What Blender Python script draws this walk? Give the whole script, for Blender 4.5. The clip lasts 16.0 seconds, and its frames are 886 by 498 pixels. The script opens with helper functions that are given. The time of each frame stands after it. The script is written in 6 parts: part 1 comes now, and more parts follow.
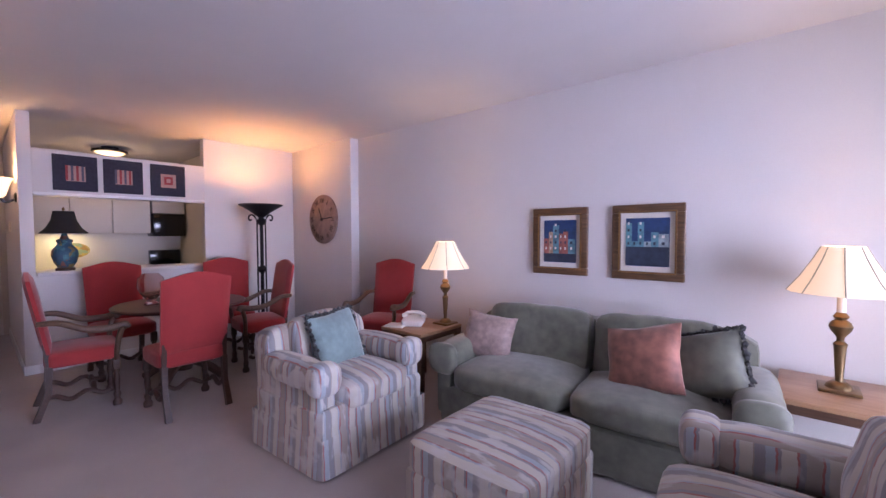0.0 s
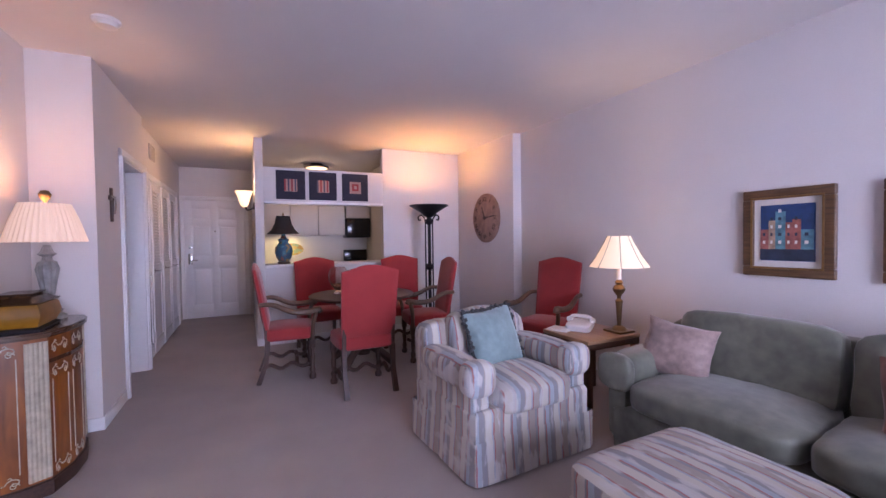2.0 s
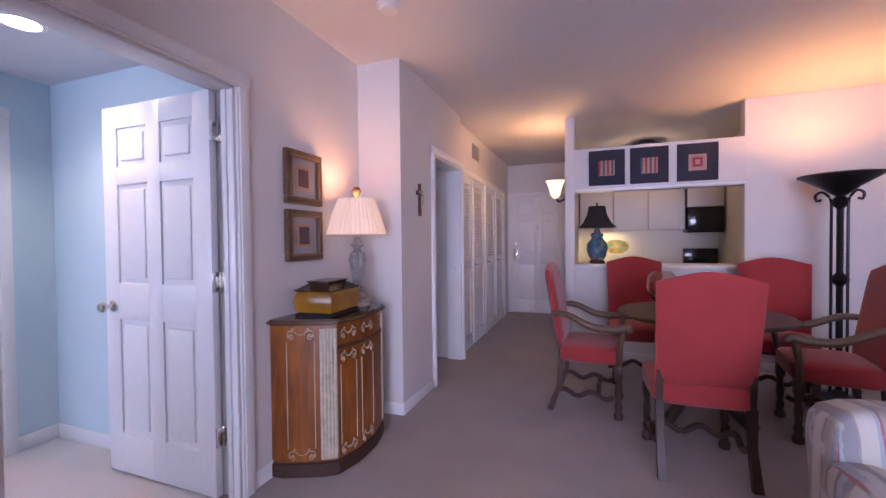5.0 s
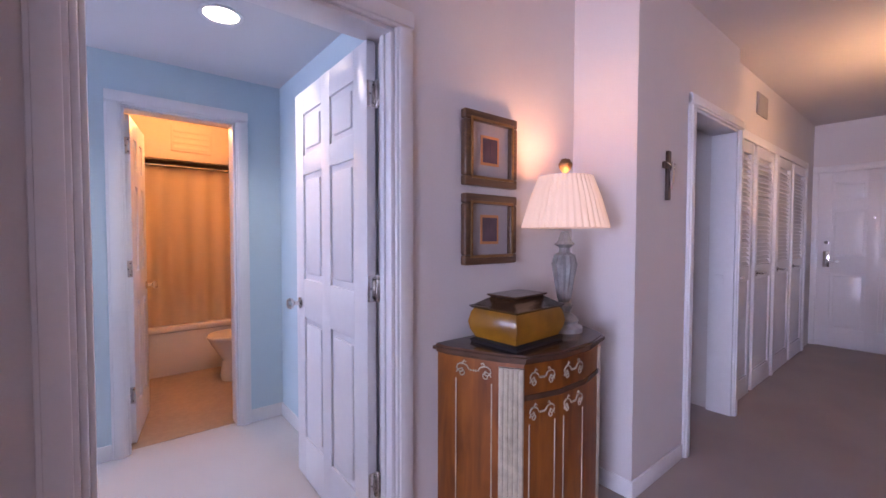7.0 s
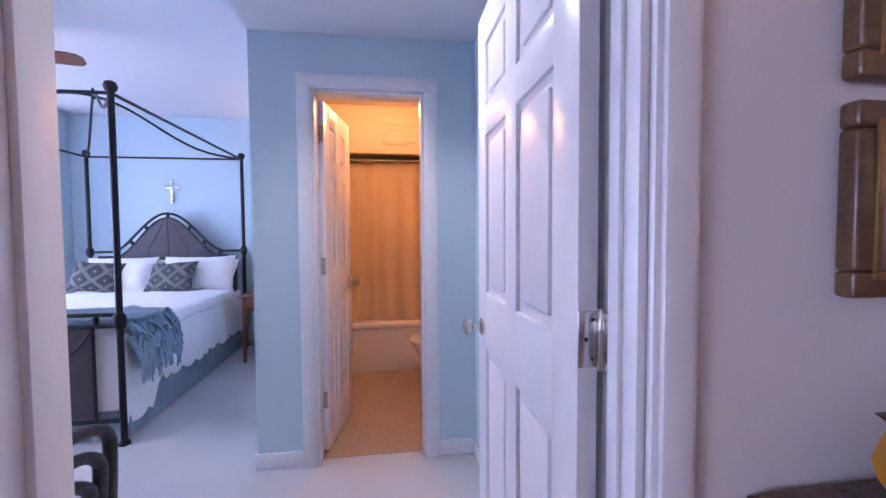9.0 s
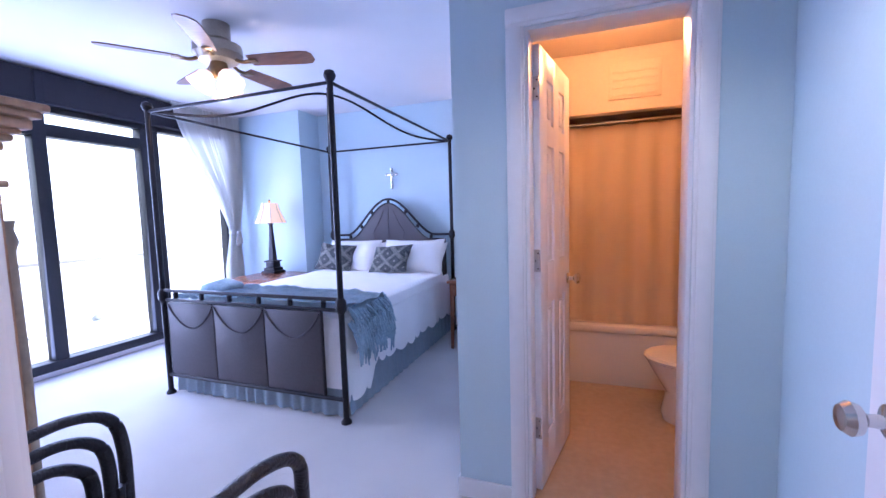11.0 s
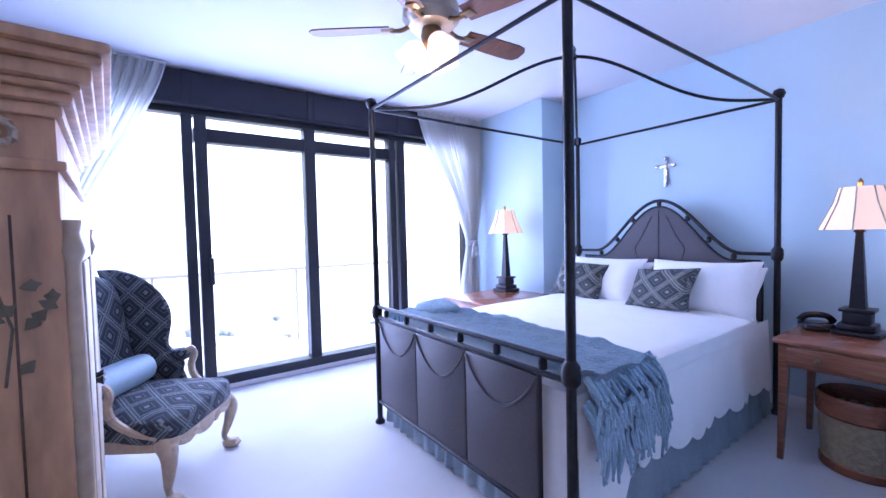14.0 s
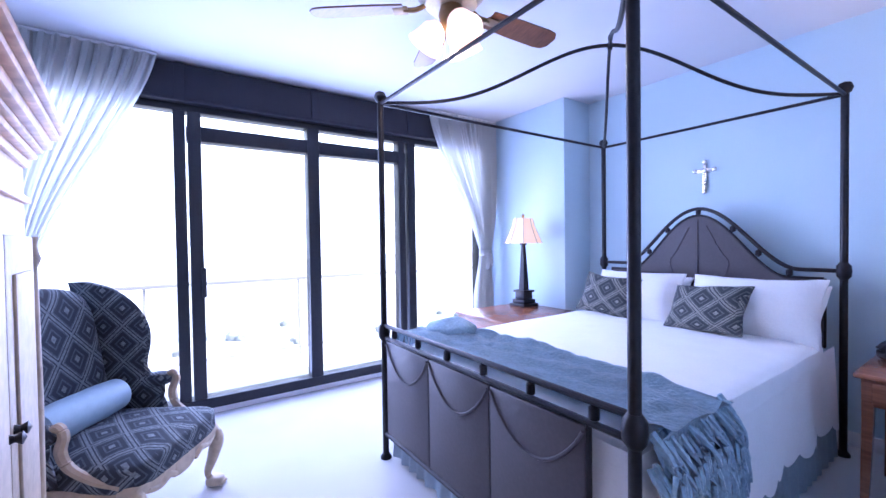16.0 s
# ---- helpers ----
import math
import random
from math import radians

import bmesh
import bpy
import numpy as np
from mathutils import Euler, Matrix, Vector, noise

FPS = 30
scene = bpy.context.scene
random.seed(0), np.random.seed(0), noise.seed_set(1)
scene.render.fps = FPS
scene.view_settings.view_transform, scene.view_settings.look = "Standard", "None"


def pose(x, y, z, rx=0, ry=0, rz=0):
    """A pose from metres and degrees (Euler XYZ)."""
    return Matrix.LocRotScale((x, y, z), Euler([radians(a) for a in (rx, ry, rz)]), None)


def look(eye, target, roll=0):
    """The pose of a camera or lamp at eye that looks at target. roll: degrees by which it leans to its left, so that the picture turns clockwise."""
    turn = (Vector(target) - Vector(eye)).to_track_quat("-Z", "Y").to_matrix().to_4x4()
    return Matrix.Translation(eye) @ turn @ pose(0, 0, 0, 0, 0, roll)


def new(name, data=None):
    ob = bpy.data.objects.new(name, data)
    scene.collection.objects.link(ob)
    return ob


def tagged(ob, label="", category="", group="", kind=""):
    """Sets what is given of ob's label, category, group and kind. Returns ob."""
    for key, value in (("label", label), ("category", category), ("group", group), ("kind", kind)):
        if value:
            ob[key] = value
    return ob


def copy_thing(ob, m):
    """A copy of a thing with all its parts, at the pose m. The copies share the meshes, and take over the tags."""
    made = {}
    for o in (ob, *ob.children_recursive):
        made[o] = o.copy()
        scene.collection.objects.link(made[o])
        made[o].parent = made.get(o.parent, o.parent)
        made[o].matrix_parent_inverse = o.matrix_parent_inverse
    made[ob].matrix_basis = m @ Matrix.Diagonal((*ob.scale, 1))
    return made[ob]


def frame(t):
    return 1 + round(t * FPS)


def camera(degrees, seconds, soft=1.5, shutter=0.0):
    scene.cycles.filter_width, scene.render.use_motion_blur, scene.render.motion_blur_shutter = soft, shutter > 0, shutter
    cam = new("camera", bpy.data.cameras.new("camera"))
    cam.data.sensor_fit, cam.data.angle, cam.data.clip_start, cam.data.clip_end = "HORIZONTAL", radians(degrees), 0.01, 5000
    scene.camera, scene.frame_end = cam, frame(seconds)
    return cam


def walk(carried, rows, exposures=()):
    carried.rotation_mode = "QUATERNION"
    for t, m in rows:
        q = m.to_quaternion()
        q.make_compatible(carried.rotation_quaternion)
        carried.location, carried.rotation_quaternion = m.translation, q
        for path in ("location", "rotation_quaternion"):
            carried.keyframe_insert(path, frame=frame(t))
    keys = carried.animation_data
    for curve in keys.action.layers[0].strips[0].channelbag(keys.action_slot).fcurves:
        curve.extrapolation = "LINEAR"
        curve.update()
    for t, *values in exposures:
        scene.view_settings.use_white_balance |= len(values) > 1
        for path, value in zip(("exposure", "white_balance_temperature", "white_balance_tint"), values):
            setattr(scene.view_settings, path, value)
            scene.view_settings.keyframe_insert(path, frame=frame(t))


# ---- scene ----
cam = camera(95.0, 16.0)
PATH = [
    (0, (-0.074, 0.568, 1.401), (-1.383, 2.078, 1.324), -0.2),
    (0.5, (-0.109, 0.61, 1.375), (-1.556, 1.989, 1.306), -0.5),
    (1, (-0.138, 0.669, 1.355), (-1.72, 1.891, 1.294), -0.6),
    (1.5, (-0.144, 0.706, 1.339), (-1.848, 1.751, 1.287), -0.6),
    (2, (-0.222, 0.753, 1.32), (-2.022, 1.624, 1.271), -0.8),
    (2.5, (-0.355, 0.824, 1.311), (-2.237, 1.5, 1.264), -0.8),
    (3, (-0.524, 0.908, 1.307), (-2.469, 1.371, 1.259), -0.7),
    (3.5, (-0.673, 0.986, 1.303), (-2.66, 1.206, 1.251), -0.6),
    (4, (-0.838, 1.086, 1.305), (-2.836, 1.014, 1.25), -0.7),
    (4.2, (-0.885, 1.129, 1.284), (-2.874, 0.926, 1.234), -0.7),
    (6.5, (-1.744, 0.893, 1.292), (-3.2, -0.477, 1.238), -0.1),
    (7, (-1.888, 0.751, 1.299), (-3.146, -0.802, 1.234), 0.1),
    (7.5, (-2.026, 0.56, 1.292), (-3.092, -1.13, 1.219), -0.1),
    (8, (-2.141, 0.391, 1.285), (-2.973, -1.427, 1.21), -0.2),
    (8.5, (-2.248, 0.195, 1.284), (-2.809, -1.723, 1.206), -0.3),
    (9, (-2.312, 0.02, 1.282), (-2.593, -1.958, 1.199), -0.4),
    (9.5, (-2.317, -0.183, 1.279), (-2.359, -2.181, 1.193), -0.3),
    (10, (-2.293, -0.337, 1.28), (-2.078, -2.324, 1.197), -0.1),
    (10.2, (-2.263, -0.349, 1.319), (-1.974, -2.324, 1.188), -0.5),
    (12.3, (-1.995, -1.034, 1.288), (-0.714, -2.567, 1.19), -1.1),
    (12.5, (-1.942, -1.085, 1.287), (-0.607, -2.571, 1.193), -1.0),
    (13, (-1.855, -1.177, 1.297), (-0.41, -2.556, 1.198), -1.0),
    (13.5, (-1.743, -1.3, 1.289), (-0.201, -2.57, 1.199), -1.2),
    (14, (-1.641, -1.45, 1.281), (-0.011, -2.607, 1.204), -1.3),
    (14.5, (-1.549, -1.533, 1.282), (0.128, -2.622, 1.216), -1.2),
    (15, (-1.462, -1.553, 1.294), (0.216, -2.64, 1.232), -1.0),
    (15.5, (-1.386, -1.577, 1.297), (0.283, -2.678, 1.249), -0.9),
    (16, (-1.348, -1.587, 1.299), (0.301, -2.719, 1.259), -0.8),
]
walk(cam, [(t, look(eye, target, roll)) for t, eye, target, roll in PATH], exposures=[(0.0, 1.15, 6000, 14), (3.5, 1.15, 5900, 16), (6.5, 1.17, 6000, 18), (9.5, 1.19, 5500, 18), (13.0, 1.2, 5200, 19), (16.0, 1.2, 5200, 20)])

# ---------- world and light ----------
CEIL, SOFFIT = 2.62, 2.34
world = bpy.data.worlds.new("sky")
scene.world = world
world.use_nodes = True
_wn = world.node_tree
_sky = _wn.nodes.new("ShaderNodeTexSky")
_sky.sky_type, _sky.sun_disc = "NISHITA", False
_sky.dust_density, _sky.air_density = 0.8, 0.8
_sky.sun_elevation, _sky.sun_rotation = radians(48), radians(150)
_wn.links.new(_sky.outputs[0], _wn.nodes["Background"].inputs[0])
_wn.nodes["Background"].inputs[1].default_value = 0.15

sun = new("sun", bpy.data.lights.new("sun", "SUN"))
sun.data.energy, sun.data.angle, sun.data.color = 5.0, radians(0.5), (1, 0.96, 0.9)
sun.matrix_world = look((0, 0, 0), (-math.sin(radians(150)) * -0.4, 0.75, -0.9))


def lamp(name, kind, at, energy, color, size=0.05, target=None, size_y=None, spread=None):
    d = bpy.data.lights.new(name, kind)
    d.energy, d.color = energy, color
    ob = new(name, d)
    if kind == "AREA":
        d.size = size
        if size_y:
            d.shape, d.size_y = "RECTANGLE", size_y
        if spread:
            d.spread = radians(spread)
    else:
        d.shadow_soft_size = size
        if kind == "SPOT":
            d.spot_size, d.spot_blend = radians(spread or 120), 0.6
    ob.matrix_world = look(at, target) if target else pose(*at)
    return ob


WARM, WARMER, DAY = (1, 0.62, 0.32), (1, 0.46, 0.15), (0.66, 0.76, 1)
lamp("bedroom_window_light", "AREA", (2.20, -2.65, 1.20), 74, (0.53, 0.60, 1), 3.6, (0, -2.65, 1.1), 2.1)
# Fill at an assumed, unseen living room window; narrowed to spare the door wall.
lamp("living_unseen_window_fill", "AREA", (2.20, 1.95, 1.20), 42, (0.68, 0.68, 1), 2.0, (0, 2.1, 1.12), 1.7, 100)

# ---------- materials ----------
def node_mat(name):
    m = bpy.data.materials.new(name)
    m.use_nodes = True
    nt = m.node_tree
    return m, nt, nt.nodes["Principled BSDF"]


def ramp(nt, fac, stops, mode="LINEAR"):
    r = nt.nodes.new("ShaderNodeValToRGB")
    r.color_ramp.interpolation = mode
    while len(r.color_ramp.elements) < len(stops):
        r.color_ramp.elements.new(0.5)
    for e, (p, c) in zip(r.color_ramp.elements, stops):
        e.position, e.color = p, (*c, 1)
    nt.links.new(fac, r.inputs[0])
    return r.outputs[0]


def coords(nt, scale=(1, 1, 1), rot=(0, 0, 0), space="Object"):
    tc, mp = nt.nodes.new("ShaderNodeTexCoord"), nt.nodes.new("ShaderNodeMapping")
    mp.inputs["Scale"].default_value, mp.inputs["Rotation"].default_value = scale, [radians(a) for a in rot]
    nt.links.new(tc.outputs[space], mp.inputs[0])
    return mp.outputs[0]


def tex(nt, kind, vec, **vals):
    n = nt.nodes.new("ShaderNodeTex" + kind)
    for k, v in vals.items():
        n.inputs[k.replace("_", " ")].default_value = v
    nt.links.new(vec, n.inputs["Vector"])
    return n


def bump(nt, bsdf, height, strength, dist=0.01):
    b = nt.nodes.new("ShaderNodeBump")
    b.inputs["Strength"].default_value, b.inputs["Distance"].default_value = strength, dist
    nt.links.new(height, b.inputs["Height"])
    nt.links.new(b.outputs[0], bsdf.inputs["Normal"])


def mix(nt, fac, a, b, mode="MIX"):
    n = nt.nodes.new("ShaderNodeMix")
    n.data_type, n.blend_type = "RGBA", mode
    for sock, v in ((n.inputs[0], fac), (n.inputs[6], a), (n.inputs[7], b)):
        if isinstance(v, (int, float)):
            sock.default_value = v
        elif isinstance(v, tuple):
            sock.default_value = (*v, 1)
        else:
            nt.links.new(v, sock)
    return n.outputs[2]


def plain(name, color, rough=0.6, metal=0.0, vary=0.12, grain=60, big=3, bumps=0.1, dist=0.003, coat=0.0, sheen=0.0, stretch=(1, 1, 1)):
    """A surface with variation at two scales and a fine relief."""
    m, nt, b = node_mat(name)
    v = coords(nt, stretch)
    n1, n2 = tex(nt, "Noise", v, Scale=grain, Detail=4.0), tex(nt, "Noise", v, Scale=big, Detail=3.0)
    lo, hi = tuple(c * (1 - vary) for c in color), tuple(min(1, c * (1 + vary)) for c in color)
    c = mix(nt, 0.5, ramp(nt, n1.outputs[0], [(0.3, lo), (0.7, hi)]), ramp(nt, n2.outputs[0], [(0.3, lo), (0.7, hi)]))
    nt.links.new(c, b.inputs["Base Color"])
    b.inputs["Roughness"].default_value, b.inputs["Metallic"].default_value = rough, metal
    b.inputs["Coat Weight"].default_value, b.inputs["Sheen Weight"].default_value = coat, sheen
    if bumps:
        bump(nt, b, n1.outputs[0], bumps, dist)
    return m


def wood(name, dark, light, rough=0.4, scale=6.0, axis=(1, 12, 12), coat=0.1):
    m, nt, b = node_mat(name)
    v = coords(nt, axis)
    n = tex(nt, "Noise", v, Scale=scale, Detail=6.0, Distortion=0.6)
    n2 = tex(nt, "Noise", coords(nt), Scale=3.0)
    c = mix(nt, 0.35, ramp(nt, n.outputs[0], [(0.3, dark), (0.7, light)]), ramp(nt, n2.outputs[0], [(0.35, dark), (0.65, light)]))
    nt.links.new(c, b.inputs["Base Color"])
    b.inputs["Roughness"].default_value, b.inputs["Coat Weight"].default_value = rough, coat
    bump(nt, b, n.outputs[0], 0.08, 0.002)
    return m


def stripes(name):
    """Woven ikat stripes across y: cream, slate, dusty rose and taupe with feathered edges."""
    m, nt, b = node_mat(name)
    v = coords(nt)
    sep = nt.nodes.new("ShaderNodeSeparateXYZ")
    nt.links.new(v, sep.inputs[0])
    wob = tex(nt, "Noise", coords(nt, (3, 9, 3)), Scale=2.2, Detail=3.0)
    feather = tex(nt, "Noise", coords(nt, (6, 60, 6)), Scale=3.0, Detail=2.0)

    def math_node(op, a, bb, c=None):
        n = nt.nodes.new("ShaderNodeMath")
        n.operation = op
        for i, x in enumerate((a, bb)):
            if isinstance(x, (int, float)):
                n.inputs[i].default_value = x
            else:
                nt.links.new(x, n.inputs[i])
        return n.outputs[0]
    tcn, sepn = nt.nodes.new("ShaderNodeTexCoord"), nt.nodes.new("ShaderNodeSeparateXYZ")
    nt.links.new(tcn.outputs["Normal"], sepn.inputs[0])
    side = math_node("GREATER_THAN", math_node("ABSOLUTE", sepn.outputs[1], 0), 0.75)
    run = math_node("ADD", math_node("MULTIPLY", sep.outputs[0], side), math_node("MULTIPLY", sep.outputs[1], math_node("SUBTRACT", 1.0, side)))
    y = math_node("ADD", run, math_node("MULTIPLY", math_node("SUBTRACT", feather.outputs[0], 0.5), 0.014))
    y = math_node("FRACT", math_node("MULTIPLY", math_node("ADD", y, 10.0), 1 / 0.25), 0)
    cream, slate, rose, taupe, blue = (0.50, 0.46, 0.40), (0.25, 0.24, 0.25), (0.34, 0.13, 0.12), (0.34, 0.29, 0.25), (0.33, 0.36, 0.40)
    c1 = ramp(nt, y, [(0.0, cream), (0.17, slate), (0.21, rose), (0.235, blue), (0.35, slate), (0.48, taupe), (0.5, cream), (0.66, blue), (0.70, rose), (0.73, taupe), (0.9, slate), (0.97, rose)], "CONSTANT")
    ik = ramp(nt, wob.outputs[0], [(0.52, (0, 0, 0)), (0.60, (0.8, 0.8, 0.8))])
    c2 = mix(nt, ik, c1, (0.52, 0.49, 0.47))
    nt.links.new(c2, b.inputs["Base Color"])
    b.inputs["Roughness"].default_value, b.inputs["Sheen Weight"].default_value = 0.85, 0.2
    bump(nt, b, tex(nt, "Noise", v, Scale=350.0).outputs[0], 0.15, 0.002)
    return m


def lattice(name, dark, mid, light, scale):
    """Woven diamond trellis with a medallion in each cell."""
    m, nt, b = node_mat(name)
    s0, cb = nt.nodes.new("ShaderNodeSeparateXYZ"), nt.nodes.new("ShaderNodeCombineXYZ")
    nt.links.new(coords(nt, (scale, scale, scale)), s0.inputs[0])
    tcn, sn_ = nt.nodes.new("ShaderNodeTexCoord"), nt.nodes.new("ShaderNodeSeparateXYZ")
    nt.links.new(tcn.outputs["Normal"], sn_.inputs[0])

    def m1(op, a, bb):
        n = nt.nodes.new("ShaderNodeMath")
        n.operation = op
        for i, x in enumerate((a, bb)):
            if isinstance(x, (int, float)):
                n.inputs[i].default_value = x
            else:
                nt.links.new(x, n.inputs[i])
        return n.outputs[0]
    flank = m1("GREATER_THAN", m1("ABSOLUTE", sn_.outputs[0], 0), 0.72)
    front = m1("SUBTRACT", 1.0, flank)
    across = m1("ADD", m1("MULTIPLY", s0.outputs[0], front), m1("MULTIPLY", s0.outputs[1], flank))
    along = m1("ADD", m1("MULTIPLY", s0.outputs[1], front), s0.outputs[2])
    nt.links.new(m1("ADD", across, along), cb.inputs[0])
    nt.links.new(m1("SUBTRACT", across, along), cb.inputs[1])
    v = cb.outputs[0]
    ch = nt.nodes.new("ShaderNodeVectorMath")
    ch.operation = "FRACTION"
    nt.links.new(v, ch.inputs[0])
    sep = nt.nodes.new("ShaderNodeSeparateXYZ")
    nt.links.new(ch.outputs[0], sep.inputs[0])

    def m2(op, a, bb):
        n = nt.nodes.new("ShaderNodeMath")
        n.operation = op
        for i, x in enumerate((a, bb)):
            if isinstance(x, (int, float)):
                n.inputs[i].default_value = x
            else:
                nt.links.new(x, n.inputs[i])
        return n.outputs[0]
    ax, ay = (m2("ABSOLUTE", m2("SUBTRACT", sep.outputs[i], 0.5), 0) for i in (0, 1))
    edge, diag = m2("MAXIMUM", ax, ay), m2("ADD", ax, ay)
    c = ramp(nt, edge, [(0, light), (0.08, dark), (0.17, mid), (0.22, dark), (0.34, mid), (0.385, light), (0.42, dark), (0.46, light)], "CONSTANT")
    c = mix(nt, tex(nt, "Noise", coords(nt), Scale=90.0, Detail=3.0).outputs[0], c, dark)
    nt.links.new(c, b.inputs["Base Color"])
    b.inputs["Roughness"].default_value = 0.85
    bump(nt, b, tex(nt, "Noise", coords(nt), Scale=300.0).outputs[0], 0.2, 0.002)
    return m


def shade_mat(name, color, glow, strength):
    m, nt, b = node_mat(name)
    b.inputs["Base Color"].default_value, b.inputs["Roughness"].default_value = (*color, 1), 0.8
    b.inputs["Emission Color"].default_value, b.inputs["Emission Strength"].default_value = (*glow, 1), strength
    n = tex(nt, "Noise", coords(nt, (60, 60, 2)), Scale=3.0)
    bump(nt, b, n.outputs[0], 0.2, 0.003)
    return m


def glow_mat(name, color, strength):
    m, nt, b = node_mat(name)
    b.inputs["Base Color"].default_value = (*color, 1)
    b.inputs["Emission Color"].default_value, b.inputs["Emission Strength"].default_value = (*color, 1), strength
    return m


def sheer_mat(name):
    m, nt, b = node_mat(name)
    b.inputs["Base Color"].default_value, b.inputs["Roughness"].default_value = (0.78, 0.77, 0.73, 1), 0.9
    tl = nt.nodes.new("ShaderNodeBsdfTranslucent")
    tl.inputs[0].default_value = (0.52, 0.52, 0.51, 1)
    mx = nt.nodes.new("ShaderNodeMixShader")
    mx.inputs[0].default_value = 0.6
    nt.links.new(b.outputs[0], mx.inputs[1])
    nt.links.new(tl.outputs[0], mx.inputs[2])
    nt.links.new(mx.outputs[0], nt.nodes["Material Output"].inputs[0])
    bump(nt, b, tex(nt, "Noise", coords(nt), Scale=200.0).outputs[0], 0.1, 0.002)
    return m


def painting(name, stops, scale, lo=2.0):
    m, nt, b = node_mat(name)
    br = tex(nt, "Voronoi", coords(nt, (scale, scale, scale * 0.8)), Scale=1.0)
    br.distance, br.feature = "CHEBYCHEV", "F1"
    sep = nt.nodes.new("ShaderNodeSeparateColor")
    nt.links.new(br.outputs["Color"], sep.inputs[0])
    c = ramp(nt, sep.outputs[0], stops, "CONSTANT")
    n = tex(nt, "Noise", coords(nt), Scale=40.0, Detail=5.0)
    nt.links.new(mix(nt, n.outputs[0], c, tuple(x * 0.4 for x in stops[0][1])), b.inputs["Base Color"])
    b.inputs["Roughness"].default_value = 0.55
    bump(nt, b, n.outputs[0], 0.2, 0.003)
    return m


WALL = plain("painted_wall", (0.66, 0.62, 0.61), 0.75, vary=0.03, grain=120, bumps=0.06)
CEILM = plain("ceiling_paint", (0.66, 0.62, 0.61), 0.85, vary=0.03, grain=200, bumps=0.12)
BLUE = plain("pale_blue_paint", (0.52, 0.64, 0.70), 0.7, vary=0.03, grain=120, bumps=0.06)
BEDCEIL = plain("white_ceiling_paint", (0.66, 0.66, 0.68), 0.85, vary=0.03, grain=200, bumps=0.12)
TRIM = plain("white_gloss_trim", (0.74, 0.73, 0.74), 0.32, vary=0.03, grain=30, bumps=0.03)
DOORW = plain("white_gloss_door", (0.74, 0.73, 0.75), 0.28, vary=0.03, grain=30, bumps=0.03)
CARPET = plain("cut_pile_carpet", (0.37, 0.315, 0.29), 0.95, vary=0.16, grain=260, big=2.2, bumps=0.7, dist=0.006, sheen=0.2)
BEDCARPET = plain("pale_carpet", (0.53, 0.51, 0.50), 0.95, vary=0.10, grain=260, big=2.2, bumps=0.6, dist=0.006, sheen=0.2)
BATHWALL = plain("cream_bath_paint", (0.72, 0.62, 0.5), 0.6, vary=0.04, bumps=0.04)
BATHTILE = plain("bath_floor", (0.40, 0.30, 0.21), 0.5, vary=0.15, grain=25, bumps=0.1)
RED = plain("red_upholstery", (0.30, 0.022, 0.024), 0.85, vary=0.16, grain=300, big=6, bumps=0.3, sheen=0.25)
DARKWOOD = wood("dark_carved_wood", (0.025, 0.012, 0.009), (0.07, 0.032, 0.02), 0.45, coat=0.0)
ARMWOOD = wood("worn_brown_wood", (0.045, 0.024, 0.015), (0.14, 0.075, 0.04), 0.42, coat=0.0)
OAK = wood("oak_top", (0.28, 0.15, 0.08), (0.45, 0.27, 0.15), 0.3)
SIDEWOOD = wood("walnut_legs", (0.06, 0.03, 0.02), (0.14, 0.07, 0.04), 0.4)
STRIPE = stripes("striped_ikat_fabric")
SOFA = plain("sage_velvet", (0.120, 0.122, 0.090), 0.5, vary=0.42, grain=14, big=3.5, bumps=0.15, dist=0.01, sheen=0.35)
TEAL = plain("pale_teal_plush", (0.19, 0.26, 0.26), 0.7, vary=0.18, grain=25, big=6, bumps=0.3, sheen=0.4)
FRINGE = plain("dark_fringe", (0.05, 0.05, 0.05), 0.9, vary=0.4, grain=90, bumps=0.8, dist=0.01)
RUST = plain("rust_damask", (0.22, 0.085, 0.06), 0.5, vary=0.6, grain=16, big=7, bumps=0.3, sheen=0.3)
ROSE = plain("dusty_rose_damask", (0.26, 0.18, 0.16), 0.6, vary=0.5, grain=22, big=7, bumps=0.3, sheen=0.3)
IRON = plain("dark_iron", (0.025, 0.023, 0.025), 0.42, 0.7, vary=0.3, grain=40, bumps=0.15)
BRONZE = plain("dark_bronze_frame", (0.02, 0.021, 0.026), 0.45, 0.4, vary=0.2, grain=40, bumps=0.05)
BRASS = plain("aged_brass", (0.20, 0.13, 0.065), 0.35, 0.85, vary=0.2, grain=40, bumps=0.1)
CHROME = plain("brushed_nickel", (0.62, 0.6, 0.58), 0.2, 1.0, vary=0.05, grain=50, bumps=0.03)
FRAMEW = wood("antique_frame_wood", (0.05, 0.025, 0.014), (0.16, 0.085, 0.04), 0.35)
GOLD = plain("gilt_edge", (0.26, 0.15, 0.06), 0.4, 0.6, vary=0.25, grain=50)
MAT = plain("cream_mount", (0.70, 0.66, 0.60), 0.8, vary=0.04)
GREYMAT = plain("grey_mount", (0.36, 0.33, 0.33), 0.8, vary=0.05)
CHERRY = wood("cherry_cabinet", (0.10, 0.022, 0.003), (0.34, 0.105, 0.012), 0.38, 3.0, (6, 6, 1), 0.25)
STONE = plain("dark_green_top", (0.085, 0.045, 0.028), 0.18, vary=0.45, grain=18, bumps=0.1, coat=0.1)
CREAMPAINT = plain("cream_paint_worn", (0.42, 0.36, 0.27), 0.6, vary=0.3, grain=30, big=12, bumps=0.3)
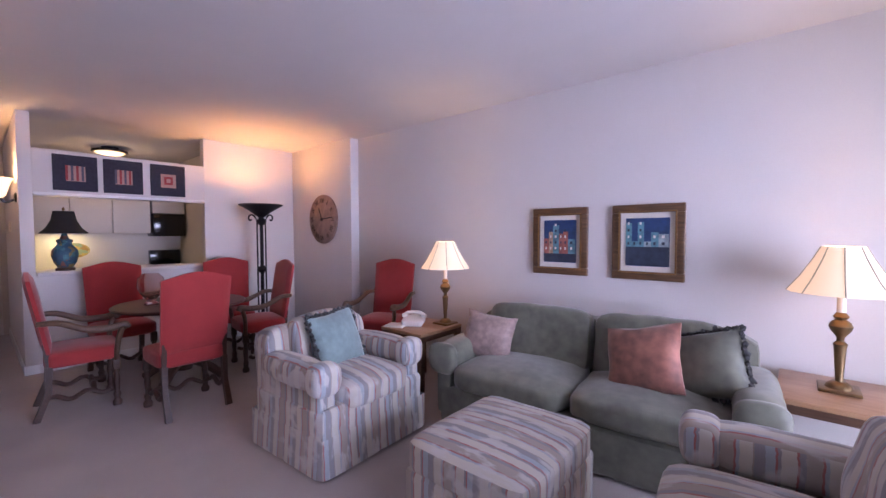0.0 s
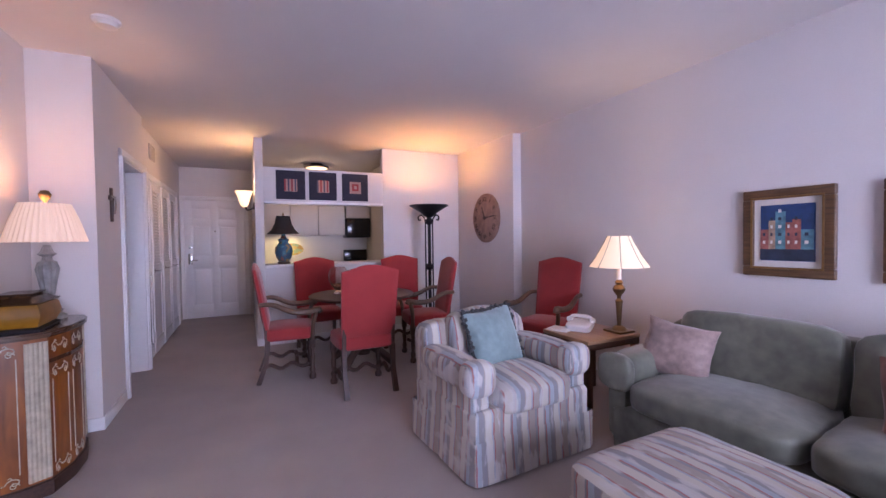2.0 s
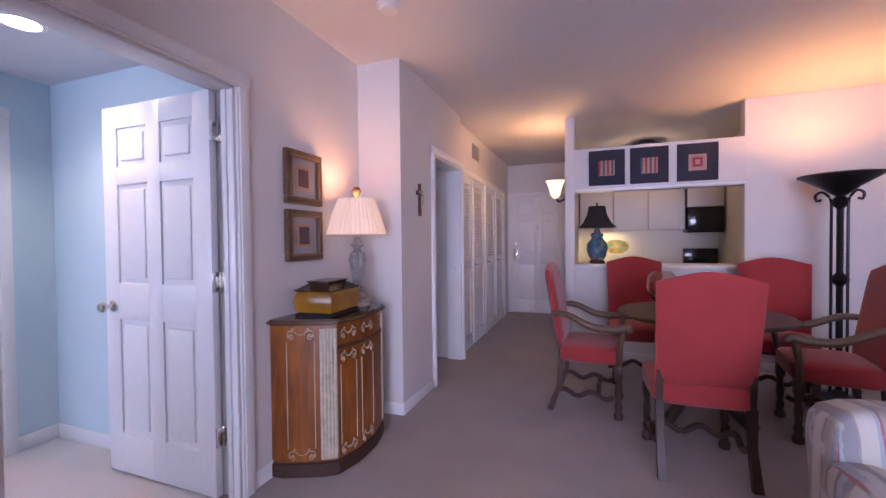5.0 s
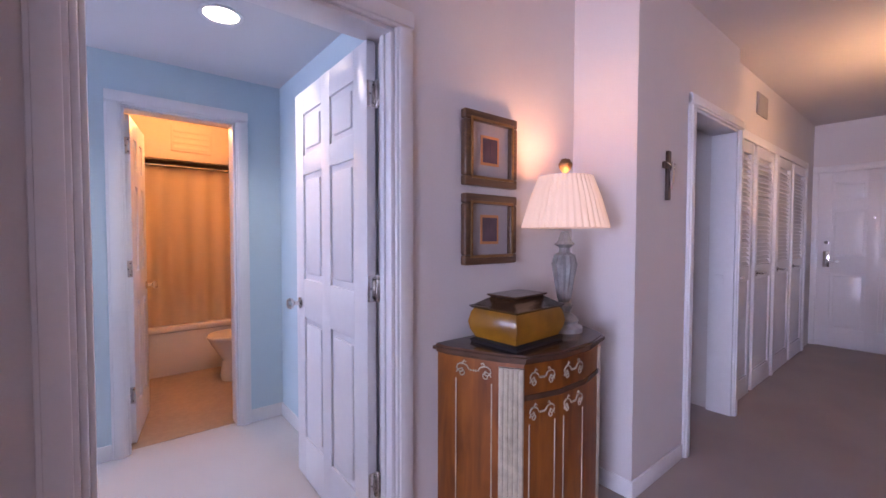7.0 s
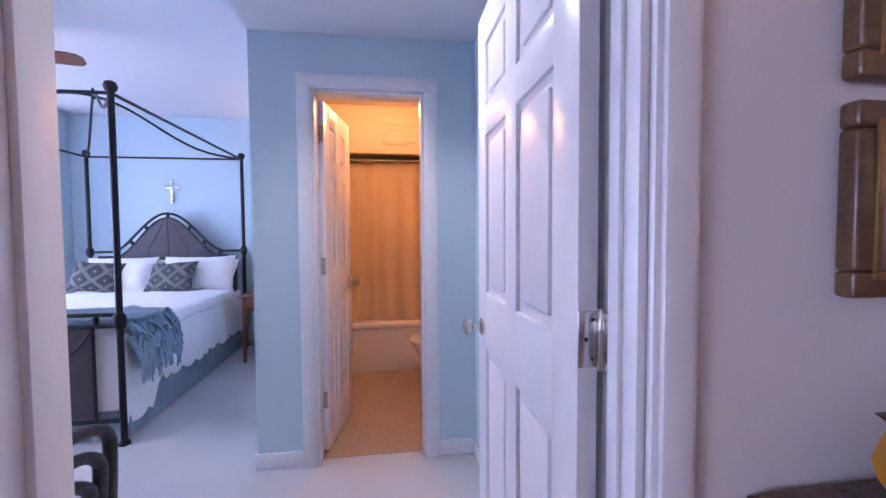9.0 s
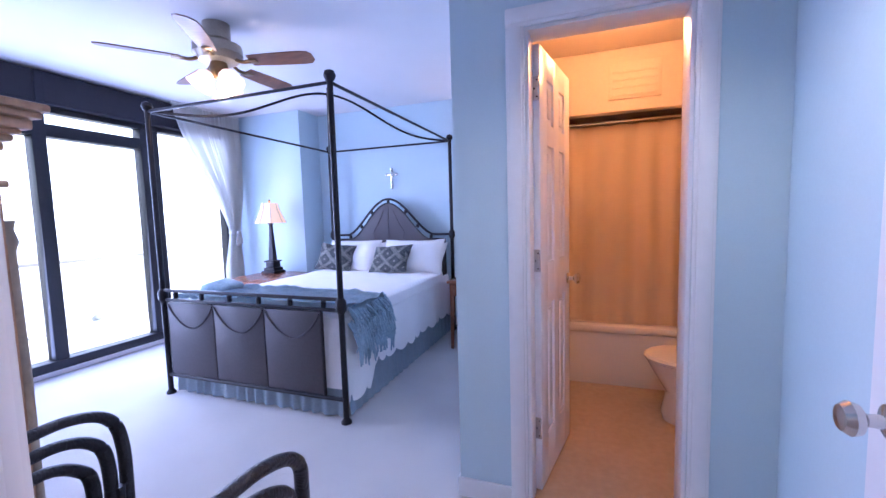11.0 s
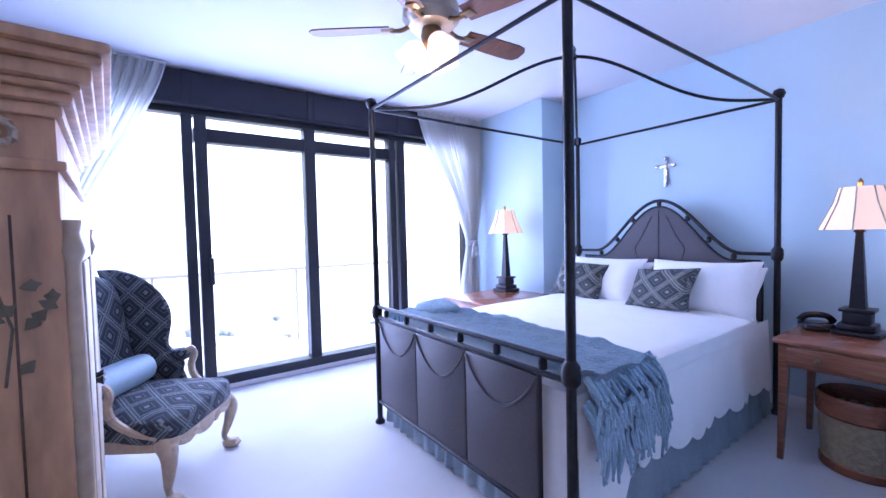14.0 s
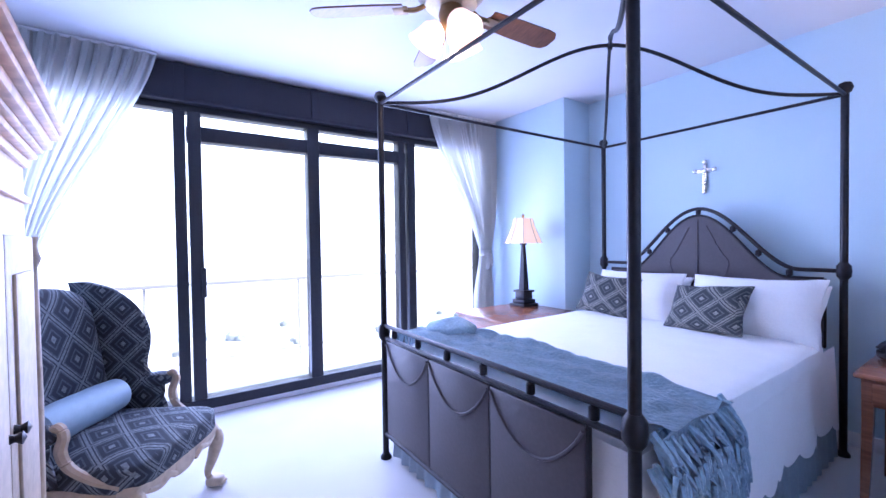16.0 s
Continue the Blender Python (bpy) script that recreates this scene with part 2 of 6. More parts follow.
AMBER = plain("amber_lacquer", (0.26, 0.115, 0.008), 0.3, vary=0.5, grain=9, big=5, coat=0.4)
BLUECER = plain("grey_blue_carved", (0.27, 0.26, 0.25), 0.5, vary=0.4, grain=30, big=14, bumps=0.3)
SHADE = shade_mat("cream_lampshade", (0.60, 0.50, 0.40), (1, 0.62, 0.38), 0.38)
SHADE2 = shade_mat("pleated_lampshade", (0.62, 0.50, 0.42), (1, 0.58, 0.38), 0.22)
SHADE3 = shade_mat("bell_lampshade", (0.62, 0.52, 0.42), (1, 0.56, 0.30), 0.36)
FROST = shade_mat("frosted_glass_lit", (0.9, 0.8, 0.7), (1, 0.60, 0.3), 0.8)
BULB = glow_mat("lit_bulb", (1, 0.75, 0.45), 2.2)
CANLIT = glow_mat("lit_lens", (1, 0.93, 0.85), 2.5)
BLACKCLOTH = plain("black_shade", (0.012, 0.011, 0.012), 0.8, vary=0.2)
KITCAB = plain("pale_laminate", (0.60, 0.56, 0.53), 0.5, vary=0.03)
COUNTER = plain("white_counter", (0.72, 0.69, 0.67), 0.35, vary=0.05)
BLACKGLASS = plain("black_appliance", (0.01, 0.01, 0.012), 0.15, vary=0.2, bumps=0)
PLASTIC = plain("white_plastic", (0.70, 0.66, 0.64), 0.4, vary=0.04, bumps=0.02)
PORCELAIN = plain("white_porcelain", (0.75, 0.72, 0.68), 0.12, vary=0.02, bumps=0, coat=0.5)
BATHCURTAIN = plain("cream_shower_curtain", (0.62, 0.50, 0.36), 0.75, vary=0.05, grain=200)
SHEER = sheer_mat("sheer_white_curtain")
LINEN = plain("white_coverlet", (0.84, 0.82, 0.81), 0.85, vary=0.04, grain=90, big=8, bumps=0.35, dist=0.006, sheen=0.2)
BEDSKIRT = plain("blue_grey_skirt", (0.24, 0.29, 0.33), 0.7, vary=0.15, grain=80, bumps=0.2)
THROW = plain("blue_chenille", (0.26, 0.37, 0.45), 0.85, vary=0.3, grain=70, big=12, bumps=0.6, dist=0.01, sheen=0.3)
BOLSTER = plain("pale_blue_satin", (0.34, 0.45, 0.52), 0.45, vary=0.1, grain=30)
LATTICE = lattice("trellis_weave", (0.025, 0.03, 0.04), (0.12, 0.145, 0.16), (0.32, 0.35, 0.36), 5.2)
LATTICE2 = lattice("trellis_weave_cushion", (0.035, 0.04, 0.045), (0.16, 0.17, 0.155), (0.42, 0.41, 0.36), 5.0)
PINE = plain("distressed_pine", (0.50, 0.28, 0.15), 0.5, vary=0.45, grain=9, big=2.5, bumps=0.15, stretch=(3, 3, 0.7))
VINE = plain("painted_leaf_green", (0.13, 0.11, 0.07), 0.7, vary=0.3)
BLEACH = plain("bleached_carved_wood", (0.46, 0.36, 0.25), 0.5, vary=0.25, grain=30, bumps=0.2)
PANELMETAL = plain("tooled_dark_leather", (0.055, 0.045, 0.05), 0.5, vary=0.2, grain=60, bumps=0.2)
MAHOG = wood("mahogany", (0.12, 0.04, 0.02), (0.30, 0.12, 0.06), 0.25)
WICKER = plain("woven_cane", (0.32, 0.25, 0.15), 0.7, vary=0.4, grain=60, bumps=0.8, dist=0.01)
FANWOOD = wood("walnut_blade", (0.10, 0.04, 0.02), (0.24, 0.10, 0.05), 0.3)
NAVY = plain("dark_blind_fabric", (0.018, 0.018, 0.026), 0.8, vary=0.2, grain=120)

m_, nt_, b_ = node_mat("window_glass")
b_.inputs["Transmission Weight"].default_value, b_.inputs["Roughness"].default_value, b_.inputs["IOR"].default_value = 1.0, 0.0, 1.05
GLASS = m_
m_, nt_, b_ = node_mat("blown_glass")
b_.inputs["Transmission Weight"].default_value, b_.inputs["Roughness"].default_value = 1.0, 0.02
b_.inputs["Base Color"].default_value = (0.9, 0.75, 0.72, 1)
VASEGLASS = m_


# ---------- building helpers ----------
def finish(bm, name, smooth=True):
    bmesh.ops.recalc_face_normals(bm, faces=bm.faces)
    me = bpy.data.meshes.new(name)
    bm.to_mesh(me)
    bm.free()
    if smooth:
        me.shade_smooth()
        me.set_sharp_from_angle(angle=radians(38))
    return me


def part(name, bm, material, parent, label=""):
    me = finish(bm, name)
    me.materials.append(material)
    ob = new(name, me)
    ob.parent = parent
    return tagged(ob, label)


def struct(name, bm, material, label, category="", kind="structure"):
    me = finish(bm, name)
    me.materials.append(material)
    return tagged(new(name, me), label, category or name.split("_")[0], kind=kind)


def thing(name, m, label, category, group="", kind=""):
    ob = new(name)
    ob.empty_display_size = 0.1
    ob.matrix_world = m
    return tagged(ob, label, category, group, kind)


def solid(name, bm, material, m, label, category, group="", kind=""):
    """A thing that is one mesh."""
    me = finish(bm, name)
    me.materials.append(material)
    ob = new(name, me)
    ob.matrix_world = m
    return tagged(ob, label, category, group, kind)


def box(x0, y0, z0, x1, y1, z1, bev=0.004, seg=2, into=None):
    bm = bmesh.new()
    r = bmesh.ops.create_cube(bm, size=1)
    for v in r["verts"]:
        v.co = Vector(((x0 + x1) / 2 + v.co.x * (x1 - x0), (y0 + y1) / 2 + v.co.y * (y1 - y0), (z0 + z1) / 2 + v.co.z * (z1 - z0)))
    if bev > 0:
        bev = min(bev, 0.45 * min(abs(x1 - x0), abs(y1 - y0), abs(z1 - z0)))
        bmesh.ops.bevel(bm, geom=bm.edges[:], offset=bev, segments=seg, affect="EDGES", profile=0.5)
    return join([bm], into) if into else bm


def join(bms, into=None):
    out = into or bmesh.new()
    for b in bms:
        me = bpy.data.meshes.new("tmp")
        b.to_mesh(me)
        b.free()
        out.from_mesh(me)
        bpy.data.meshes.remove(me)
    return out


def moved(bm, m):
    bmesh.ops.transform(bm, matrix=m, verts=bm.verts)
    return bm


def lathe(profile, seg=28, ribs=0, depth=0.0):
    bm = bmesh.new()
    rings = []
    for r, z in profile:
        ring = []
        for i in range(seg):
            a = 2 * math.pi * i / seg
            rr = max(r, 0.0004) * (1 + depth * math.cos(ribs * a))
            ring.append(bm.verts.new((rr * math.cos(a), rr * math.sin(a), z)))
        rings.append(ring)
    for a, b in zip(rings, rings[1:]):
        for i in range(seg):
            bm.faces.new((a[i], a[(i + 1) % seg], b[(i + 1) % seg], b[i]))
    for ring in (rings[0], rings[-1]):
        if len({tuple(round(c, 4) for c in v.co) for v in ring}) > 2:
            bm.faces.new(ring)
    return bm


def tube(points, r, seg=8, square=False):
    """A bar along a polyline; r may be one radius or one for each point."""
    pts = [Vector(p) for p in points]
    bm = bmesh.new()
    rings = []
    up = Vector((0.013, 0.021, 1)).normalized()
    for i, p in enumerate(pts):
        d = (pts[min(i + 1, len(pts) - 1)] - pts[max(i - 1, 0)]).normalized()
        u = up if abs(d.dot(up)) < 0.9 else Vector((1, 0.02, 0.01)).normalized()
        s = d.cross(u).normalized()
        t = s.cross(d).normalized()
        rr = r[i] if isinstance(r, (list, tuple)) else r
        n = 4 if square else seg
        rings.append([bm.verts.new(p + rr * (math.cos(2 * math.pi * (k + 0.5) / n) * s + math.sin(2 * math.pi * (k + 0.5) / n) * t)) for k in range(n)])
    for a, b in zip(rings, rings[1:]):
        for k in range(len(a)):
            bm.faces.new((a[k], a[(k + 1) % len(a)], b[(k + 1) % len(a)], b[k]))
    bm.faces.new(rings[0])
    bm.faces.new(rings[-1])
    return bm


def curve(points, n=8):
    """Catmull-Rom through the points."""
    p = [Vector(q) for q in points]
    p = [2 * p[0] - p[1]] + p + [2 * p[-1] - p[-2]]
    out = []
    for i in range(1, len(p) - 2):
        for k in range(n):
            t = k / n
            out.append(0.5 * (2 * p[i] + (p[i + 1] - p[i - 1]) * t + (2 * p[i - 1] - 5 * p[i] + 4 * p[i + 1] - p[i + 2]) * t * t + (3 * p[i] - p[i - 1] - 3 * p[i + 1] + p[i + 2]) * t ** 3))
    return out + [p[-2]]


def soft(w, d, h, n=6.0, cuts=9, crown=0.0, wrinkle=0.006, seed=0.0):
    """An upholstered block: a rounded box with a slight crown and uneven surface, centred."""
    bm = bmesh.new()
    bmesh.ops.create_cube(bm, size=2)
    bmesh.ops.subdivide_edges(bm, edges=bm.edges[:], cuts=cuts, use_grid_fill=True)
    for v in bm.verts:
        p = v.co
        k = max(abs(c) for c in p) / (sum(abs(c) ** n for c in p) ** (1 / n))
        q = p * k
        q = Vector((q.x * w / 2, q.y * d / 2, q.z * h / 2))
        if p.z > 0.2:
            q.z += crown * (1 - p.x ** 2) * (1 - p.y ** 2)
        q += wrinkle * noise.noise_vector(q * 7 + Vector((seed, seed * 2, 0)))
        v.co = q
    return bm


def pillow(w, h, t, seed=0.0, cuts=11):
    """A knife-edge cushion in the xz plane, facing y, centred."""
    bm = bmesh.new()
    bmesh.ops.create_cube(bm, size=2)
    bmesh.ops.subdivide_edges(bm, edges=bm.edges[:], cuts=cuts, use_grid_fill=True)
    for v in bm.verts:
        x, y, z = v.co
        edge = (1 - abs(x) ** 2.6) * (1 - abs(z) ** 2.6)
        y2 = y * (0.06 + 0.94 * max(edge, 0) ** 0.55)
        pinch = 1 - 0.07 * (1 - abs(x) ** 2) * abs(z) ** 3
        pinch2 = 1 - 0.07 * (1 - abs(z) ** 2) * abs(x) ** 3
        q = Vector((x * w / 2 * pinch2, y2 * t / 2, z * h / 2 * pinch))
        q += 0.010 * noise.noise_vector(q * 8 + Vector((seed * 3, seed, 1)))
        v.co = q
    return bm


def wall_with(x0, y0, x1, y1, z0, z1, thick, holes):
    """A wall along x (y0==y1) or y, as boxes round its holes (a, b, za, zb); thick is signed away from the room."""
    along_x = abs(y1 - y0) < 1e-6
    a0, a1 = (x0, x1) if along_x else (y0, y1)
    parts = []

    def add(a, b, za, zb):
        if b - a > 1e-4 and zb - za > 1e-4:
            c = (x0 if not along_x else y0)
            lo, hi = min(c, c + thick), max(c, c + thick)
            parts.append(box(a, lo, za, b, hi, zb, 0) if along_x else box(lo, a, za, hi, b, zb, 0))
    cur = a0
    for a, b, za, zb in sorted(holes):
        add(cur, a, z0, z1)
        add(a, b, z0, za)
        add(a, b, zb, z1)
        cur = b
    add(cur, a1, z0, z1)
    bm = join(parts)
    return bm


def casing(name, axis, c, a0, a1, top, width=0.075, proud=0.018, side=1, label="white moulded door casing"):
    """Door trim round an opening on the wall plane c; side is the way it stands proud."""
    ob = thing(name, pose(0, 0, 0), label, "trim", kind="structure")

    def piece(n, lo, hi, za, zb):
        bms = []
        for inset, pr in ((0, proud), (width * 0.3, proud * 1.5)):
            l, h = (lo + inset * 0.5, hi - inset * 0.5) if n == "jamb_trim" else (lo, hi)
            z1_, z2_ = (za, zb) if n == "jamb_trim" else (za + inset * 0.5, zb - inset * 0.5)
            y0_, y1_ = sorted((c + 0.001 * side, c + side * pr))
            bms.append(box(l, y0_, z1_, h, y1_, z2_, 0.004) if axis == "x" else box(y0_, l, z1_, y1_, h, z2_, 0.004))
        part(n, join(bms), TRIM, ob)
    piece("jamb_trim", a0 - width, a0, 0, top)
    piece("jamb_trim", a1, a1 + width, 0, top)
    piece("head_trim", a0 - width, a1 + width, top, top + width)
    return ob


def six_panel(parent_pose, w, h, name, label, handle=None, hinges=0):
    """A six-panel door: x along its width from the hinge, y through its thickness."""
    ob = thing(name, parent_pose, label, "door", kind="structure")
    t = 0.019
    st, mid = 0.115, 0.10
    rails = [(0, 0.22), (0.86, 1.06), (1.60, 1.70), (h - 0.12, h)]
    bms = [box(0, -t, 0, st, t, h, 0.003), box(w - st, -t, 0, w, t, h, 0.003), box(w / 2 - mid / 2, -t, 0, w / 2 + mid / 2, t, h, 0.003)]
    for a, b in rails:
        bms.append(box(st - 0.002, -t + 0.0006, a, w - st + 0.002, t - 0.0006, b, 0.003))
    part("stile_frame", join(bms), DOORW, ob)
    for (a, b) in ((0.22, 0.86), (1.06, 1.60), (1.70, h - 0.12)):
        for x0, x1 in ((st, w / 2 - mid / 2), (w / 2 + mid / 2, w - st)):
            part("panel", join([box(x0 - 0.004, -t + 0.011, a - 0.004, x1 + 0.004, t - 0.011, b + 0.004, 0), box(x0 + 0.03, -t + 0.003, a + 0.03, x1 - 0.03, t - 0.003, b - 0.03, 0.007, 3)]), DOORW, ob)
    if handle == "knob":
        for s in (-1, 1):
            k = lathe([(0.028, 0), (0.03, 0.006), (0.012, 0.012), (0.011, 0.035), (0.026, 0.045), (0.03, 0.058), (0.022, 0.07), (0, 0.073)], 20)
            part("knob", moved(k, pose(w - 0.065, s * t, 0.93, -90 * s)), CHROME, ob, "polished nickel knob")
    for z in (0.25, 1.03, 1.78) if hinges else ():
        h = hinges
        leaf = [box(-0.0025, -0.018, z, 0.001, 0.018, z + 0.10, 0.001), box(-0.042, min(h * 0.020, h * 0.024), z, -0.006, max(h * 0.020, h * 0.024), z + 0.10, 0.001)]
        barrel = [moved(lathe([(0, -0.006), (0.004, -0.005), (0.0075, 0), (0.0075, 0.0325)] if q == 0 else [(0.0075, 0.0005), (0.0075, 0.0325)] if q == 1 else [(0.0075, 0.0005), (0.0075, 0.033), (0.004, 0.038), (0, 0.039)], 12), pose(-0.007, h * 0.021, z + q * 0.0335)) for q in range(3)]
        hg = part("hinge", join(leaf + barrel), CHROME, ob, "nickel butt hinge")
        part("screw", join([moved(lathe([(0.004, 0), (0.003, 0.0012), (0, 0.0014)], 8), pose(-0.0025, dy, z + dz, 0, -90)) for dy, dz in ((-0.008, 0.015), (0.004, 0.05), (-0.008, 0.085))]), IRON, hg)
    return ob

# ---------- structure ----------
XW, YS, YP, YD, XK = 2.22, 3.86, 3.74, -0.54, -5.82      # window wall, sofa wall, pier face, door wall, kitchen front
YB, XB, YH = -2.25, -1.615, -5.06                          # bath wall, bath corner, headboard wall
struct("floor", join([box(-8.6, -0.66, -0.12, XW + 0.2, 4.1, 0, 0), box(-5.4, -2.2, -0.12, -3.9, -0.655, -0.001, 0)]), CARPET, "beige cut-pile wall-to-wall carpet")
struct("floor_bedroom", box(-2.9, YH - 0.2, -0.12, XW + 0.2, YD - 0.125, -0.0005, 0), BEDCARPET, "pale cream wall-to-wall bedroom carpet", "floor")
struct("floor_bath", box(-3.6, -4.6, -0.115, XB - 0.06, YB - 0.06, 0.002, 0), BATHTILE, "tan bathroom floor", "floor")
struct("ceiling", join([box(-8.6, YD - 0.001, CEIL, XW + 0.2, 4.1, CEIL + 0.12, 0), box(-5.4, -2.2, CEIL - 0.2, -3.9, -0.545, CEIL + 0.1, 0)]), CEILM, "plain matt painted ceiling")
struct("ceiling_bedroom", join([box(XB, YH - 0.2, CEIL, XW + 0.2, YD - 0.005, CEIL + 0.12, 0), box(-2.95, YB - 0.06, SOFFIT, XB, YD - 0.06, CEIL + 0.11, 0)]), BEDCEIL, "white bedroom ceiling with a lowered entry soffit", "ceiling")
struct("ceiling_bath", box(-3.6, -4.6, 2.40, XB - 0.06, YB - 0.061, 2.5, 0), BATHWALL, "cream bathroom ceiling", "ceiling")

struct("wall_sofa", join([box(-8.6, YS, 0, XW + 0.2, YS + 0.15, CEIL, 0), box(XK, YP, 0, -4.38, YS + 0.01, CEIL, 0.003)]), WALL, "off-white painted wall with a shallow pier", "wall")
struct("wall_hall", wall_with(-5.35, -0.19, -3.85, -0.19, 0, CEIL, -0.15, [(-5.33, -4.52, 0, 2.05)]), WALL, "off-white hallway wall with a doorway", "wall")
struct("wall_lamp_corner", box(-3.97, YD - 0.12, 0, -3.85, -0.34, CEIL, 0), WALL, "off-white return wall beside the cabinet", "wall")
struct("wall_closets", box(-8.6, -0.45, 0, -5.352, -0.26, CEIL, 0), WALL, "off-white hallway wall behind the closet doors", "wall")
struct("wall_entry", box(-8.6, -0.26, 0, -8.44, 4.0, CEIL, 0), WALL, "off-white entrance wall", "wall")
struct("wall_wing", box(-8.44, 0.86, 0, XK, 0.96, CEIL, 0.003), WALL, "off-white wing wall between hall and kitchen", "wall")
struct("wall_kitchen_front", join([box(XK - 0.12, 0.96, 0, XK, 2.52, 0.98, 0), box(XK - 0.12, 0.96, 1.815, XK, 2.52, 2.265, 0.003), box(XK - 0.12, 2.52, 0, XK, YP, CEIL, 0.003)]), WALL, "off-white wall with a kitchen pass-through", "wall")
struct("wall_door", wall_with(-3.97, YD, XW + 0.1, YD, 0, CEIL, -0.12, [(-2.70, -1.815, 0, 2.06)]), WALL, "off-white wall with the bedroom doorway", "wall")
# Added wall, out of view: blocks window light so the left door casing falls dark.
struct("wall_chase", box(-1.62, YD, 0, -1.48, -0.05, CEIL, 0), WALL, "added unseen off-white wall that shades the bedroom door casing", "wall")
struct("wall_room_behind", join([box(-5.5, -2.2, 0, -5.36, -0.34, 2.5, 0), box(-5.4, -2.3, 0, -3.9, -2.2, 2.5, 0), box(-4.0, -2.2, 0, -3.9, -0.67, 2.5, 0)]), WALL, "off-white walls of the side room", "wall")
struct("wall_vestibule", join([box(-2.95, YB, 0, -2.82, YD - 0.121, SOFFIT + 0.01, 0), box(-2.82, YD - 0.128, 0, -2.701, YD - 0.121, SOFFIT + 0.01, 0), box(-1.814, YD - 0.128, 0, XW, YD - 0.121, CEIL, 0)]), BLUE, "pale blue bedroom entry wall", "wall")
struct("wall_bath", join([wall_with(-2.95, YB, XB, YB, 0, CEIL, -0.12, [(-2.53, -1.93, 0, 2.05)]), box(XB - 0.12, YH, 0, XB, YB - 0.12, CEIL, 0)]), BLUE, "pale blue wall with the bathroom doorway", "wall")
struct("wall_headboard", join([box(XB, YH - 0.15, 0, XW + 0.2, YH, CEIL, 0), box(1.14, YH, 0, XW, -4.68, CEIL, 0.003)]), BLUE, "pale blue wall with a corner pier", "wall")
struct("wall_bath_inner", join([box(-3.6, -4.55, 0, -3.5, YB - 0.121, 2.4, 0), box(-3.5, -4.65, 0, XB - 0.121, -4.55, 2.4, 0), box(-3.5, YB - 0.13, 0, -2.531, YB - 0.122, 2.4, 0), box(XB - 0.13, -4.55, 0, XB - 0.121, YB - 0.122, 2.4, 0), box(-3.5, -3.72, 1.98, XB - 0.13, -3.64, 2.4, 0.01)]), BATHWALL, "cream bathroom walls with a soffit over the tub", "wall")
# The living room opening is out of view, sized to limit light on the door wall.
struct("wall_window", join([wall_with(XW, YH, XW, YD, 0, CEIL, 0.2, [(-4.60, -0.72, 0.05, 2.34)]), wall_with(XW, YD + 0.001, XW, 4.0, 0, CEIL, 0.2, [(0.95, 3.5, 0.05, 2.34)])]), WALL, "outer wall with full-height glazing", "wall")
struct("wall_kitchen_back", join([box(-8.2, 0.96, 0, -8.1, YS, CEIL, 0), box(-8.1, 2.90, 0, XK - 0.12, 3.0, CEIL, 0)]), KITCAB, "pale kitchen walls", "wall")

for nm, b in (("baseboard_hall", box(-4.44, -0.19, 0, -3.85, -0.178, 0.09, 0.004)), ("baseboard_corner", box(-3.85, YD, 0, -3.838, -0.178, 0.09, 0.004)),
              ("baseboard_door_wall", box(-3.838, YD, 0, -2.775, YD + 0.012, 0.09, 0.004)), ("baseboard_sofa", box(-4.38, YS - 0.012, 0, XW, YS, 0.09, 0.004)),
              ("baseboard_pier", box(XK, YP - 0.012, 0, -4.368, YP, 0.09, 0.004)), ("baseboard_kitchen", box(XK, 0.96, 0, XK + 0.012, YP - 0.012, 0.09, 0.004)),
              ("baseboard_wing", join([box(-8.44, 0.848, 0, XK + 0.012, 0.86, 0.09, 0.004), box(XK, 0.86, 0, XK + 0.012, 0.96, 0.09, 0.004)])),
              ("baseboard_bath_wall", join([box(-2.82, YB, 0, -2.605, YB + 0.012, 0.09, 0.004), box(-1.855, YB, 0, XB + 0.012, YB + 0.012, 0.09, 0.004), box(XB, YH, 0, XB + 0.012, YB, 0.09, 0.004)])),
              ("baseboard_vestibule", box(-2.82, YB + 0.012, 0, -2.808, YD - 0.13, 0.09, 0.004)), ("baseboard_headboard", join([box(XB + 0.012, YH, 0, 1.14, YH + 0.012, 0.09, 0.004), box(1.128, YH + 0.012, 0, 1.14, -4.68, 0.09, 0.004)])),
              ("baseboard_window", box(XW - 0.012, -4.6, 0, XW, -0.72, 0.05, 0.004))):
    struct(nm, b, TRIM, "white painted baseboard", "baseboard")

